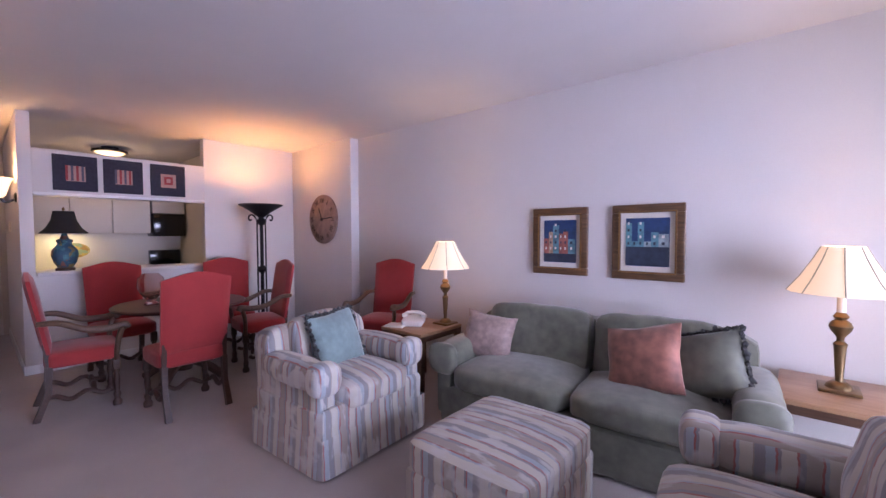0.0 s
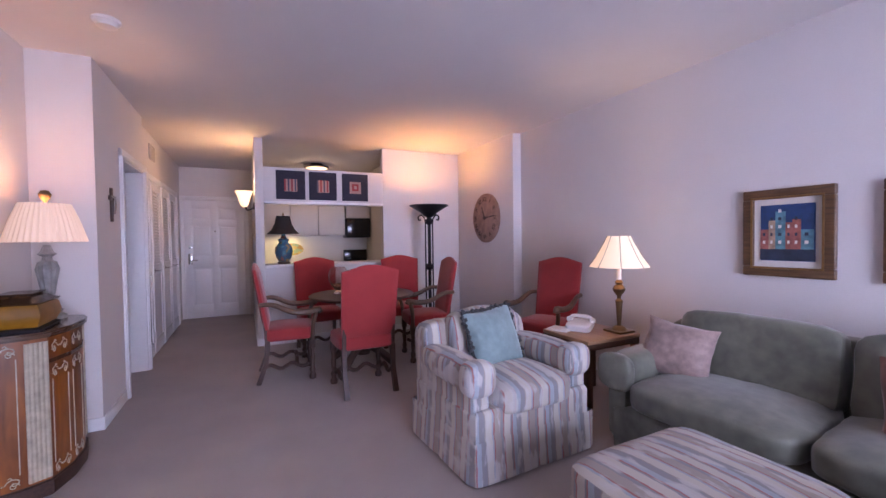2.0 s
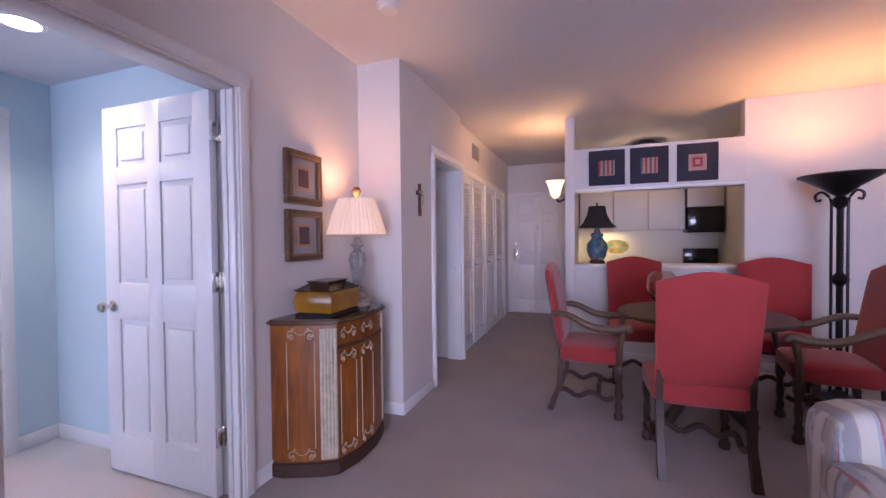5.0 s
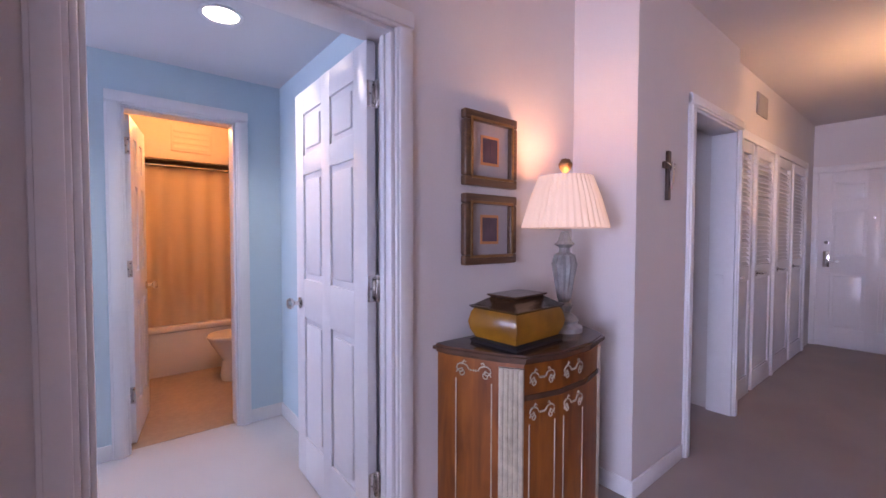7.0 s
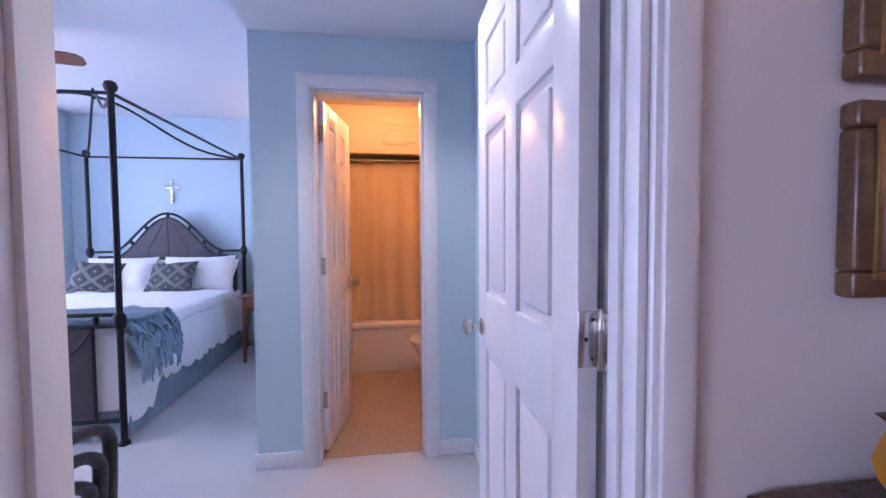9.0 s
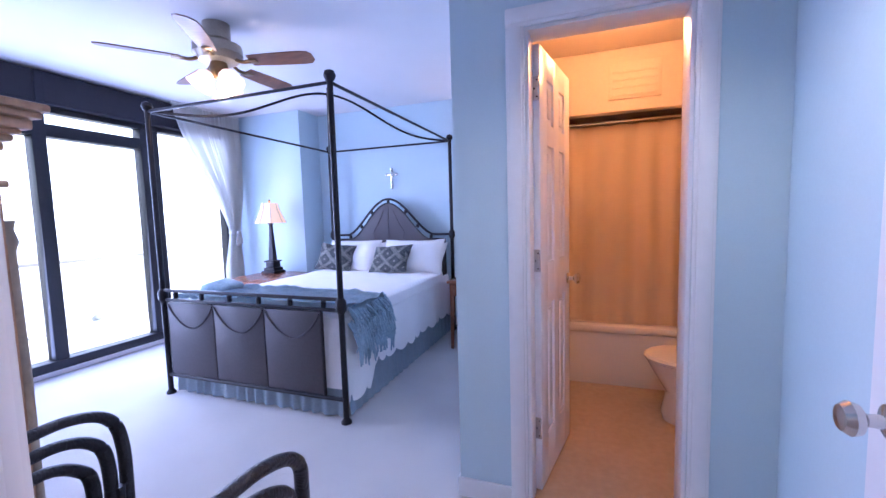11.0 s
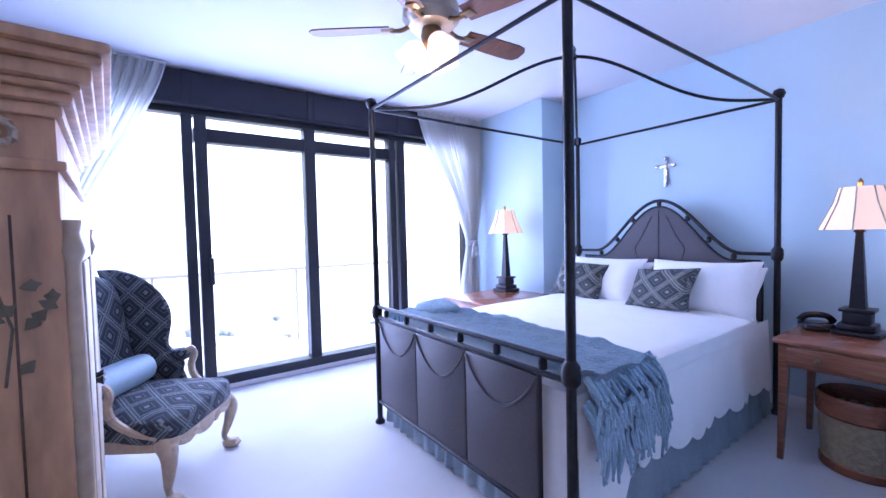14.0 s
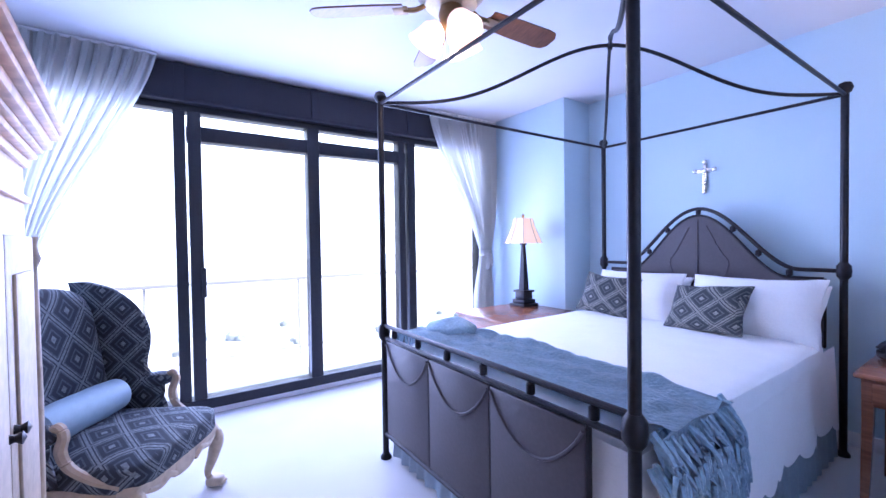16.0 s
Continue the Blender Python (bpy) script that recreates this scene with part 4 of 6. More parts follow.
SKYN = plain("painted_night_sky", (0.02, 0.05, 0.14), 0.6, vary=0.4, grain=20)
QUAY = plain("painted_quay", (0.025, 0.035, 0.06), 0.6, vary=0.5, grain=20)
for x, wd, k in ((-1.592, 0.49, 0), (-0.904, 0.50, 1)):
    ob = framed(pose(x, YS - 0.002, 1.33), wd, 0.565, 0.062, None, 0, MAT, "framed painting of harbour houses in dark wood frame", "harbour paintings")
    iw, ih = wd - 0.2, 0.36
    fill(ob, "painted_sky", iw, ih, 0, -0.013, SKYN)
    rg = random.Random(7 + k)
    x0 = -iw / 2
    while x0 < iw / 2 - 0.02:
        ww, hh = rg.uniform(0.035, 0.07), rg.uniform(0.12, 0.27)
        ww = min(ww, iw / 2 - x0)
        cl = rg.choice([(0.30, 0.10, 0.08), (0.10, 0.22, 0.27), (0.38, 0.26, 0.18), (0.26, 0.32, 0.34), (0.08, 0.12, 0.2)])
        mt = plain("painted_house", cl, 0.6, vary=0.45, grain=30, big=16)
        part("painted_house", box(x0, -0.018, -ih / 2 + 0.06 * (1 - k) + 0.1 * k, x0 + ww, -0.0165, -ih / 2 + 0.06 + hh, 0), mt, ob)
        for q in range(int(hh / 0.05)):
            part("painted_window", box(x0 + ww * 0.3, -0.0195, -ih / 2 + 0.11 + q * 0.05, x0 + ww * 0.6, -0.0185, -ih / 2 + 0.13 + q * 0.05, 0), QUAY if q % 2 else MAT, ob)
        x0 += ww
    fill(ob, "painted_quay", iw, 0.07 + 0.07 * k, -ih / 2 + 0.04 + 0.035 * k, -0.0175, QUAY)

BOATSKY = plain("painted_dusk", (0.09, 0.055, 0.07), 0.6, vary=0.5, grain=12)
BOAT = plain("painted_boat", (0.02, 0.03, 0.06), 0.6, vary=0.5, grain=20)
for z in (1.672, 1.327):
    ob = framed(pose(-3.185, YD + 0.002, z, 0, 0, 180), 0.325, 0.318 if z > 1.5 else 0.305, 0.042, None, 0, GREYMAT, "small framed boat picture with grey mount", "boat pictures")
    fill(ob, "print_border", 0.112, 0.128, 0, -0.014, plain("orange_border", (0.55, 0.25, 0.10), 0.7, vary=0.1))
    fill(ob, "print", 0.09, 0.105, 0, -0.0155, BOATSKY)
    part("painted_boat", join([box(-0.03, -0.018, -0.04, 0.03, -0.0165, -0.02, 0), box(-0.002, -0.0185, -0.02, 0.002, -0.0165, 0.035, 0), box(0.004, -0.018, -0.015, 0.026, -0.0165, 0.015, 0)]), BOAT, ob)

# sofa
SO = pose(-1.13, 3.28, 0, 0, 0, 6)
so = thing("sofa", SO, "sage green velvet two-seat sofa", "sofa")
part("base", moved(soft(1.92, 0.90, 0.30, 14, wrinkle=0.002), pose(0, 0.0, 0.155)), SOFA, so)
part("back_frame", moved(soft(1.90, 0.20, 0.50, 10, wrinkle=0.004), pose(0, 0.36, 0.51)), SOFA, so)
for k, x in enumerate((-0.42, 0.42)):
    part("seat_cushion", moved(soft(0.835, 0.72, 0.17, 6, crown=0.035, wrinkle=0.010, seed=k), pose(x, -0.12, 0.375)), SOFA, so)
    part("back_cushion", moved(soft(0.81, 0.20, 0.45, 8, crown=0.02, wrinkle=0.012, seed=3 + k), pose(x, 0.19, 0.60, -12)), SOFA, so)
for sx in (-1, 1):
    part("arm", join([moved(soft(0.14, 0.82, 0.44, 9, wrinkle=0.003), pose(sx * 0.90, -0.01, 0.28)), moved(soft(0.23, 0.86, 0.22, 2.8, wrinkle=0.006), pose(sx * 0.92, -0.01, 0.49)), moved(soft(0.235, 0.10, 0.225, 3, wrinkle=0.006), pose(sx * 0.92, -0.40, 0.49))]), SOFA, so)


def scatter(name, m, w, h, t, mat, label, fringe=None, seed=1.0):
    ob = thing(name, m, label, "cushion", "scatter cushions")
    part("cover", pillow(w, h, t, seed), mat, ob)
    if fringe:
        pts = [(sx * w / 2, 0, sz * h / 2) for sx, sz in ((-1, -1), (1, -1), (1, 1), (-1, 1), (-1, -1))]
        bms = []
        rg = random.Random(int(seed * 10))
        for a, b in zip(pts, pts[1:]):
            for k in range(22):
                p = Vector(a).lerp(Vector(b), k / 22) * 0.97
                o = Vector((rg.uniform(-1, 1), rg.uniform(-1, 1), rg.uniform(-1, 1))) * 0.014
                bms.append(tube([p - o * 0.3, p + o, p * 1.05 + o * 1.4], [0.012, 0.014, 0.006], 5))
        part("fringe", join(bms), fringe, ob, "dark brush fringe")
    return ob


scatter("throw_pillow", SO @ pose(-0.74, -0.04, 0.60, -22, 8, 14), 0.40, 0.36, 0.15, ROSE, "dusty rose damask cushion on sofa", seed=2)
scatter("throw_pillow", SO @ pose(0.36, -0.10, 0.63, -28, -14, -12), 0.46, 0.42, 0.17, RUST, "rust damask cushion leaning on sofa", seed=5)
scatter("throw_pillow", SO @ pose(0.68, -0.03, 0.63, -22, -20, -22), 0.46, 0.40, 0.17, SOFA, "sage cushion with dark fringe on sofa", FRINGE, 6)


def lounge_chair(m, label):
    """Skirted club chair with rolled arms; it faces +x."""
    ob = thing("club_chair", m, label, "armchair", "striped club chairs")
    part("body", moved(soft(0.78, 0.90, 0.26, 16, wrinkle=0.002), pose(-0.02, 0, 0.27)), STRIPE, ob)
    bm = bmesh.new()
    path = [(-0.41, -0.45), (0.37, -0.45), (0.37, 0.45), (-0.41, 0.45), (-0.41, -0.45)]
    ring = []
    for (ax, ay), (bx, by) in zip(path, path[1:]):
        n = 26
        for k in range(n):
            t = k / n
            nx, ny = (by - ay), -(bx - ax)
            l = math.hypot(nx, ny)
            pl = 0.012 * math.exp(-((t - 0.5) / 0.03) ** 2) + 0.014 * (math.exp(-(t / 0.03) ** 2) + math.exp(-((1 - t) / 0.03) ** 2))
            ring.append(((ax + (bx - ax) * t), (ay + (by - ay) * t), nx / l, ny / l, pl))
    vs = []
    for j in range(6):
        z = 0.24 - j * 0.045
        fl = 0.006 + 0.018 * j / 5
        vs.append([bm.verts.new((x + nx * (fl - pl * (j / 5)), y + ny * (fl - pl * (j / 5)), z)) for x, y, nx, ny, pl in ring])
    for a, b in zip(vs, vs[1:]):
        for i in range(len(a)):
            bm.faces.new((a[i], a[(i + 1) % len(a)], b[(i + 1) % len(a)], b[i]))
    part("skirt", bm, STRIPE, ob)
    part("seat_cushion", moved(soft(0.70, 0.58, 0.17, 6, crown=0.03, wrinkle=0.006), pose(0.06, 0, 0.42)), STRIPE, ob)
    part("backrest", moved(soft(0.24, 0.86, 0.50, 7, wrinkle=0.005), pose(-0.33, 0, 0.52, 0, -8)), STRIPE, ob)
    part("back_cushion", moved(soft(0.18, 0.56, 0.36, 5, crown=0.02, wrinkle=0.01), pose(-0.20, 0, 0.655, 0, -12)), STRIPE, ob)
    for s in (-1, 1):
        part("arm", join([moved(soft(0.66, 0.13, 0.36, 12, wrinkle=0.002), pose(-0.0, s * 0.375, 0.40)), moved(soft(0.70, 0.19, 0.18, 2.8, wrinkle=0.004), pose(0.01, s * 0.375, 0.555)), moved(soft(0.16, 0.205, 0.20, 3, wrinkle=0.004), pose(0.29, s * 0.375, 0.555))]), STRIPE, ob)
    return ob


CH1 = pose(-2.43, 2.22, 0, 0, 0, 3) @ Matrix.Diagonal((0.98, 0.97, 1, 1))
lounge_chair(CH1, "striped ikat club chair with a skirted base")
lounge_chair(pose(-0.02, 2.16, 0, 0, 0, 186), "striped ikat club chair beside the ottoman")
scatter("throw_pillow", CH1 @ pose(-0.05, -0.01, 0.665, 0, 0, 90) @ pose(0, 0, 0, -20, -3, 6), 0.42, 0.40, 0.16, TEAL, "pale teal plush cushion with dark fringe", FRINGE, 9)

ot = thing("ottoman", pose(-1.15, 2.26, 0, 0, 0, 1), "rectangular striped ikat ottoman with skirt", "ottoman")
part("top_cushion", moved(soft(0.66, 0.76, 0.16, 9, crown=0.025, wrinkle=0.004), pose(0, 0, 0.345)), STRIPE, ot)
part("skirt", moved(soft(0.655, 0.755, 0.28, 22, wrinkle=0.004), pose(0, 0, 0.145)), STRIPE, ot)


def side_table(m, w, d, label):
    ob = thing("side_table", m, label, "side table", "side tables")
    h = 0.56
    part("tabletop", box(-w / 2, -d / 2, h - 0.03, w / 2, d / 2, h, 0.006), OAK, ob)
    part("apron", join([box(-w / 2 + 0.004, -d / 2 + 0.004, h - 0.075, w / 2 - 0.004, -d / 2 + 0.024, h - 0.03), box(-w / 2 + 0.004, d / 2 - 0.024, h - 0.075, w / 2 - 0.004, d / 2 - 0.004, h - 0.03), box(-w / 2 + 0.004, -d / 2 + 0.024, h - 0.075, -w / 2 + 0.024, d / 2 - 0.024, h - 0.03), box(w / 2 - 0.024, -d / 2 + 0.024, h - 0.075, w / 2 - 0.004, d / 2 - 0.024, h - 0.03)]), SIDEWOOD, ob)
    for sx in (-1, 1):
        for sy in (-1, 1):
            x, y = sx * (w / 2 - 0.03), sy * (d / 2 - 0.03)
            part("leg", box(x - 0.024, y - 0.024, 0, x + 0.024, y + 0.024, h - 0.032, 0.004), SIDEWOOD, ob)
    return ob


def table_lamp(m, label, watts, name):
    ob = thing("table_lamp", m, label, "table lamp", "brass table lamps")
    part("base", join([box(-0.085, -0.085, 0, 0.085, 0.085, 0.018, 0.006), lathe([(0.06, 0.015), (0.05, 0.035), (0.03, 0.05)], 24)]), BRASS, ob)
    part("column", lathe([(0.020, 0.03), (0.016, 0.06), (0.026, 0.23), (0.030, 0.25), (0.016, 0.265), (0.016, 0.285), (0.044, 0.325), (0.049, 0.345), (0.040, 0.365), (0.022, 0.38), (0.034, 0.395), (0.016, 0.42)], 28), BRASS, ob)
    part("candle_sleeve", lathe([(0.018, 0.41), (0.018, 0.52), (0.01, 0.525)], 16), MAT, ob)
    part("shade", lathe([(0.225, 0.52), (0.17, 0.60), (0.115, 0.70), (0.085, 0.765), (0.082, 0.765), (0.113, 0.70), (0.168, 0.60), (0.222, 0.52)], 16), SHADE, ob, "cream panelled lampshade, lit")
    for k in range(8):
        part("shade_rib", moved(tube([(0.226, 0, 0.52), (0.171, 0, 0.60), (0.116, 0, 0.70), (0.086, 0, 0.765)], 0.0035, 5), side_z(45 * k)), CREAMPAINT, ob)
    c = m @ Vector((0, 0, 0.60))
    lamp(name, "POINT", c, watts, WARM, 0.05)
    return ob


side_table(pose(-2.65, 3.24, 0), 0.50, 0.55, "oak-topped side table with square dark legs")
table_lamp(pose(-2.52, 3.42, 0.56), "brass table lamp with cream shade on side table", 9.0, "table_lamp_light")
side_table(pose(0.20, 3.52, 0), 0.66, 0.58, "oak-topped side table with square dark legs")
table_lamp(pose(0.12, 3.55, 0.56), "brass table lamp with cream shade on side table", 9.0, "table_lamp_light")
ph = thing("telephone", pose(-2.72, 3.20, 0.563, 0, 0, 30), "white corded desk telephone on the side table", "telephone")
part("body", moved(soft(0.2, 0.19, 0.06, 6, wrinkle=0), pose(0, 0, 0.035, 10)), PLASTIC, ph)
part("handset", join([tube(curve([(-0.09, 0.03, 0.085), (-0.05, 0.03, 0.105), (0.05, 0.03, 0.105), (0.09, 0.03, 0.085)]), 0.016), moved(soft(0.05, 0.05, 0.04, 4, wrinkle=0), pose(-0.09, 0.03, 0.075)), moved(soft(0.05, 0.05, 0.04, 4, wrinkle=0), pose(0.09, 0.03, 0.075))]), PLASTIC, ph)
solid("notepad", join([box(-0.09, -0.07, 0, 0.09, 0.07, 0.008, 0.001), box(-0.085, -0.06, 0.008, 0.08, 0.07, 0.014, 0.001)]), PLASTIC, pose(-2.80, 3.06, 0.561, 0, 0, 20), "stack of white papers on the side table", "papers")

# bow-front cabinet
CB = pose(-3.29, YD + 0.004, 0)
cab = thing("commode_cabinet", CB, "painted cherry bow-front cabinet with cream scrollwork", "cabinet")
OUT = [(0.385, 0.0), (0.38, 0.07), (0.30, 0.26), (0.25, 0.335), (0.09, 0.375), (-0.09, 0.375), (-0.25, 0.335), (-0.30, 0.26), (-0.38, 0.07), (-0.385, 0.0)]


def prism(outline, z0, z1, grow=0.0, bev=0.0):
    bm = bmesh.new()
    lo = [bm.verts.new((x * (1 + grow), y * (1 + grow) if y > 0.01 else y, z0)) for x, y in outline]
    hi = [bm.verts.new((x * (1 + grow), y * (1 + grow) if y > 0.01 else y, z1)) for x, y in outline]
    bm.faces.new(lo)
    bm.faces.new(hi)
    for i in range(len(lo)):
        j = (i + 1) % len(lo)
        bm.faces.new((lo[i], lo[j], hi[j], hi[i]))
    if bev:
        bmesh.ops.bevel(bm, geom=[e for e in bm.edges if abs(e.verts[0].co.z - e.verts[1].co.z) < 1e-5], offset=bev, segments=3, affect="EDGES")
    return bm


part("carcass", prism(OUT, 0.07, 0.835), CHERRY, cab)
part("top", prism(OUT, 0.835, 0.868, 0.07, 0.01), STONE, cab, "dark marbled top")
part("plinth", prism(OUT, 0.0, 0.085, 0.03, 0.008), DARKWOOD, cab)
part("rail_band", prism([(0.25, 0.0)] + OUT[3:7] + [(-0.25, 0.0)], 0.695, 0.715, 0.012), STONE, cab)


def on_face(a, b, u, z, off=0.004):
    a, b = Vector((*a, 0)), Vector((*b, 0))
    p = a.lerp(b, u)
    n = (b - a).cross(Vector((0, 0, 1))).normalized() * -1
    if n.y < 0 and abs(n.y) > 0.2:
        n = -n
    return Vector((p.x, p.y, z)) + n * off


def scroll_line(a, b, pts, r=0.0045, cl=True):
    return tube([on_face(a, b, u, z) for u, z in pts], r, 6)


FL, FRT, PIL = ((0.38, 0.07), (0.30, 0.26)), ((0.09, 0.375), (-0.09, 0.375)), ((0.30, 0.26), (0.25, 0.335))
for a, b in (FL, ((-0.38, 0.07), (-0.30, 0.26)), ((0.25, 0.335), (0.09, 0.375)), FRT):
    bms = []
    side = abs(a[0]) > 0.32
    top = 0.785 if side else 0.645
    for u in (0.14, 0.86):
        bms.append(scroll_line(a, b, [(u, 0.16), (u, top - 0.04)], 0.0026))
    for cz in (top, 0.125) if side else (0.775, top, 0.125):
        for cu, m in ((0.25, 1), (0.75, -1)):
            bms.append(scroll_line(a, b, [(cu + m * (0.16 - 0.013 * k) * math.cos(k * 0.6), cz + (0.026 - 0.0018 * k) * math.sin(k * 0.6)) for k in range(13)], 0.0030))
            bms.append(scroll_line(a, b, [(cu - m * (0.10 - 0.008 * k) * math.cos(k * 0.7), cz - 0.016 + (0.018 - 0.0012 * k) * math.sin(k * 0.7)) for k in range(12)], 0.0024))
            bms.append(scroll_line(a, b, [(cu + m * 0.02, cz + 0.022), (cu + m * 0.06, cz + 0.034), (cu + m * 0.10, cz + 0.028)], 0.0028))
        for q in (-0.05, 0, 0.05):
            p = on_face(a, b, 0.5 + q, cz, 0.004)
            bms.append(moved(lathe([(0, -0.005), (0.005, 0), (0, 0.005)], 8), Matrix.Translation(p)))
    part("painted_scroll", join(bms), CREAMPAINT, cab, "cream painted scrollwork")
for a, b in (PIL, ((-0.30, 0.26), (-0.25, 0.335))):
    bms = [tube([on_face(a, b, u, 0.10, 0.006), on_face(a, b, u, 0.815, 0.006)], 0.011, 8) for u in (0.1, 0.3, 0.5, 0.7, 0.9)]
    part("fluted_pilaster", join(bms), CREAMPAINT, cab, "cream fluted pilaster")

bx = thing("trinket_box", CB @ pose(0.12, 0.19, 0.868, 0, 0, 3) @ Matrix.Diagonal((1.12, 1.2, 1.0, 1)), "amber lacquered box with dark stepped lid", "box")
def taper(levels):
    bm = bmesh.new()
    rings = [[bm.verts.new((sx * w / 2, sy * d / 2, z)) for sx, sy in ((-1, -1), (1, -1), (1, 1), (-1, 1))] for w, d, z in levels]
    for a, b in zip(rings, rings[1:]):
        for i in range(4):
            bm.faces.new((a[i], a[(i + 1) % 4], b[(i + 1) % 4], b[i]))
    bm.faces.new(rings[0])
    bm.faces.new(rings[-1])
    return bm
part("foot", taper([(0.27, 0.19, 0), (0.28, 0.20, 0.012), (0.25, 0.17, 0.022)]), BLACKCLOTH, bx)
part("body", taper([(0.25, 0.17, 0.022), (0.28, 0.195, 0.055), (0.29, 0.205, 0.085), (0.275, 0.19, 0.125), (0.255, 0.175, 0.14)]), AMBER, bx)
part("lid", taper([(0.27, 0.19, 0.14), (0.285, 0.205, 0.15), (0.255, 0.175, 0.156), (0.17, 0.10, 0.185), (0.19, 0.12, 0.192), (0.19, 0.12, 0.197)]), wood("lid_wood", (0.03, 0.015, 0.01), (0.09, 0.045, 0.02), 0.2), bx, "dark polished lid")
cl = thing("urn_lamp", CB @ pose(-0.19, 0.20, 0.868) @ Matrix.Diagonal((0.97, 0.97, 1.05, 1)), "carved grey-blue urn lamp with pleated shade, lit", "table lamp")
part("base", lathe([(0.085, 0), (0.085, 0.02), (0.06, 0.035), (0.07, 0.05), (0.045, 0.07), (0.025, 0.085)], 28), BLUECER, cl)
part("urn", lathe([(0.025, 0.08), (0.038, 0.11), (0.022, 0.125), (0.03, 0.14), (0.047, 0.24), (0.056, 0.29), (0.044, 0.33), (0.025, 0.34), (0.022, 0.36), (0.045, 0.375), (0.03, 0.39), (0.016, 0.43)], 48, 12, 0.06), BLUECER, cl)
part("shade", lathe([(0.196, 0.445), (0.196, 0.453), (0.160, 0.57), (0.122, 0.665), (0.120, 0.665), (0.158, 0.57), (0.194, 0.453)], 192, 40, 0.02), SHADE2, cl, "pleated blush fabric shade")
part("finial", moved(lathe([(0.006, 0), (0.012, 0.02), (0.03, 0.04), (0.032, 0.055), (0.02, 0.075), (0, 0.08)], 18), pose(0, 0, 0.665)), BRASS, cl)
lamp("urn_lamp_light", "POINT", CB @ Vector((-0.19, 0.20, 0.868 + 0.54)), 8.0, (1, 0.54, 0.28), 0.05)
cr = thing("crucifix", pose(-4.18, -0.19, 1.62), "dark wooden crucifix on hallway wall", "crucifix")
part("upright", box(-0.018, 0.001, -0.13, 0.018, 0.018, 0.13, 0.003), DARKWOOD, cr)
part("crossbar", box(-0.06, 0.002, 0.035, 0.06, 0.02, 0.07, 0.003), DARKWOOD, cr)
part("figure", join([tube([(0, 0.028, 0.07), (0.004, 0.03, 0), (0, 0.026, -0.07)], [0.008, 0.012, 0.006]), tube([(-0.05, 0.026, 0.06), (0, 0.028, 0.045), (0.05, 0.026, 0.06)], 0.005)]), CHROME, cr)
sp = solid("side_room_picture", box(-0.18, 0, -0.24, 0.18, 0.03, 0.24, 0.006), FRAMEW, pose(-5.345, -0.9, 1.45, 0, 0, -90), "dark framed picture on side room wall", "picture")

# kitchen
kb = thing("kitchen_bar", pose(0, 0, 0), "white pass-through bar counter", "counter", kind="structure")
part("worktop", box(XK - 0.28, 0.965, 0.984, XK + 0.10, 2.515, 1.024, 0.008), COUNTER, kb)
for k, y in enumerate((1.285, 1.69, 2.12)):
    ob = thing("quilt_square", pose(XK + 0.004, y, 2.045, 0, 0, 90), "framed navy quilt square with red centre", "picture", "quilt squares")
    part("panel", box(-0.178, -0.022, -0.185, 0.178, -0.002, 0.185, 0.004), plain("navy_quilt", (0.03, 0.028, 0.045), 0.85, vary=0.35, grain=40), ob)
    CR, CM = plain("quilt_red", (0.30, 0.05, 0.05), 0.85, vary=0.3, grain=60), plain("quilt_cream", (0.42, 0.25, 0.21), 0.85, vary=0.25, grain=60)
    part("centre_patch", box(-0.078, -0.0245, -0.085, 0.078, -0.0225, 0.075, 0), CM, ob)
    if k < 2:
        for q in range(4):
            part("patch_strip", box(-0.08 + q * 0.042, -0.027, -0.08, -0.06 + q * 0.042, -0.025, 0.075, 0), CR if (q + k) % 2 == 0 else plain("quilt_slate", (0.10, 0.09, 0.12), 0.85), ob)
    else:
        part("patch_strip", box(-0.045, -0.027, -0.05, 0.045, -0.025, 0.045, 0), CR, ob)
        part("patch_strip", box(-0.02, -0.029, -0.025, 0.02, -0.0275, 0.02, 0), CM, ob)
struct("shelf_passthrough", box(XK - 0.13, 0.963, 1.80, XK + 0.035, 2.517, 1.83, 0.004), TRIM, "white ledge under the quilt panel", "trim")
for k in range(4):
    y = 0.98 + k * 0.475
    if k < 3:
        ob = thing("wall_cabinet", pose(-8.1, y, 1.42), "pale laminate kitchen wall cabinet", "cabinet", "kitchen wall cabinets")
        part("body", box(0, 0, 0, 0.31, 0.47, 0.75, 0.002), KITCAB, ob)
        part("door", box(0.312, 0.004, 0.004, 0.33, 0.466, 0.746, 0.003), KITCAB, ob)
mw = thing("microwave", pose(-8.1, 2.43, 1.37), "black over-range microwave oven", "microwave")
part("body", box(0, 0, 0, 0.36, 0.44, 0.36, 0.006), BLACKGLASS, mw)
part("door", box(0.362, 0.01, 0.02, 0.38, 0.33, 0.34, 0.006), BLACKGLASS, mw)
solid("wall_cabinet_short", box(-8.1, 2.43, 1.74, -7.78, 2.88, 2.17, 0.003), KITCAB, pose(0, 0, 0), "short pale cabinet above the microwave", "cabinet")
for k in range(3):
    ob = thing("base_cabinet", pose(-8.1, 0.97 + k * 0.485, 0), "pale laminate kitchen base cabinet", "cabinet", "kitchen base cabinets")
    part("body", box(0, 0, 0.09, 0.58, 0.48, 0.87, 0.002), KITCAB, ob)
    part("door", box(0.582, 0.004, 0.1, 0.6, 0.476, 0.86, 0.003), KITCAB, ob)
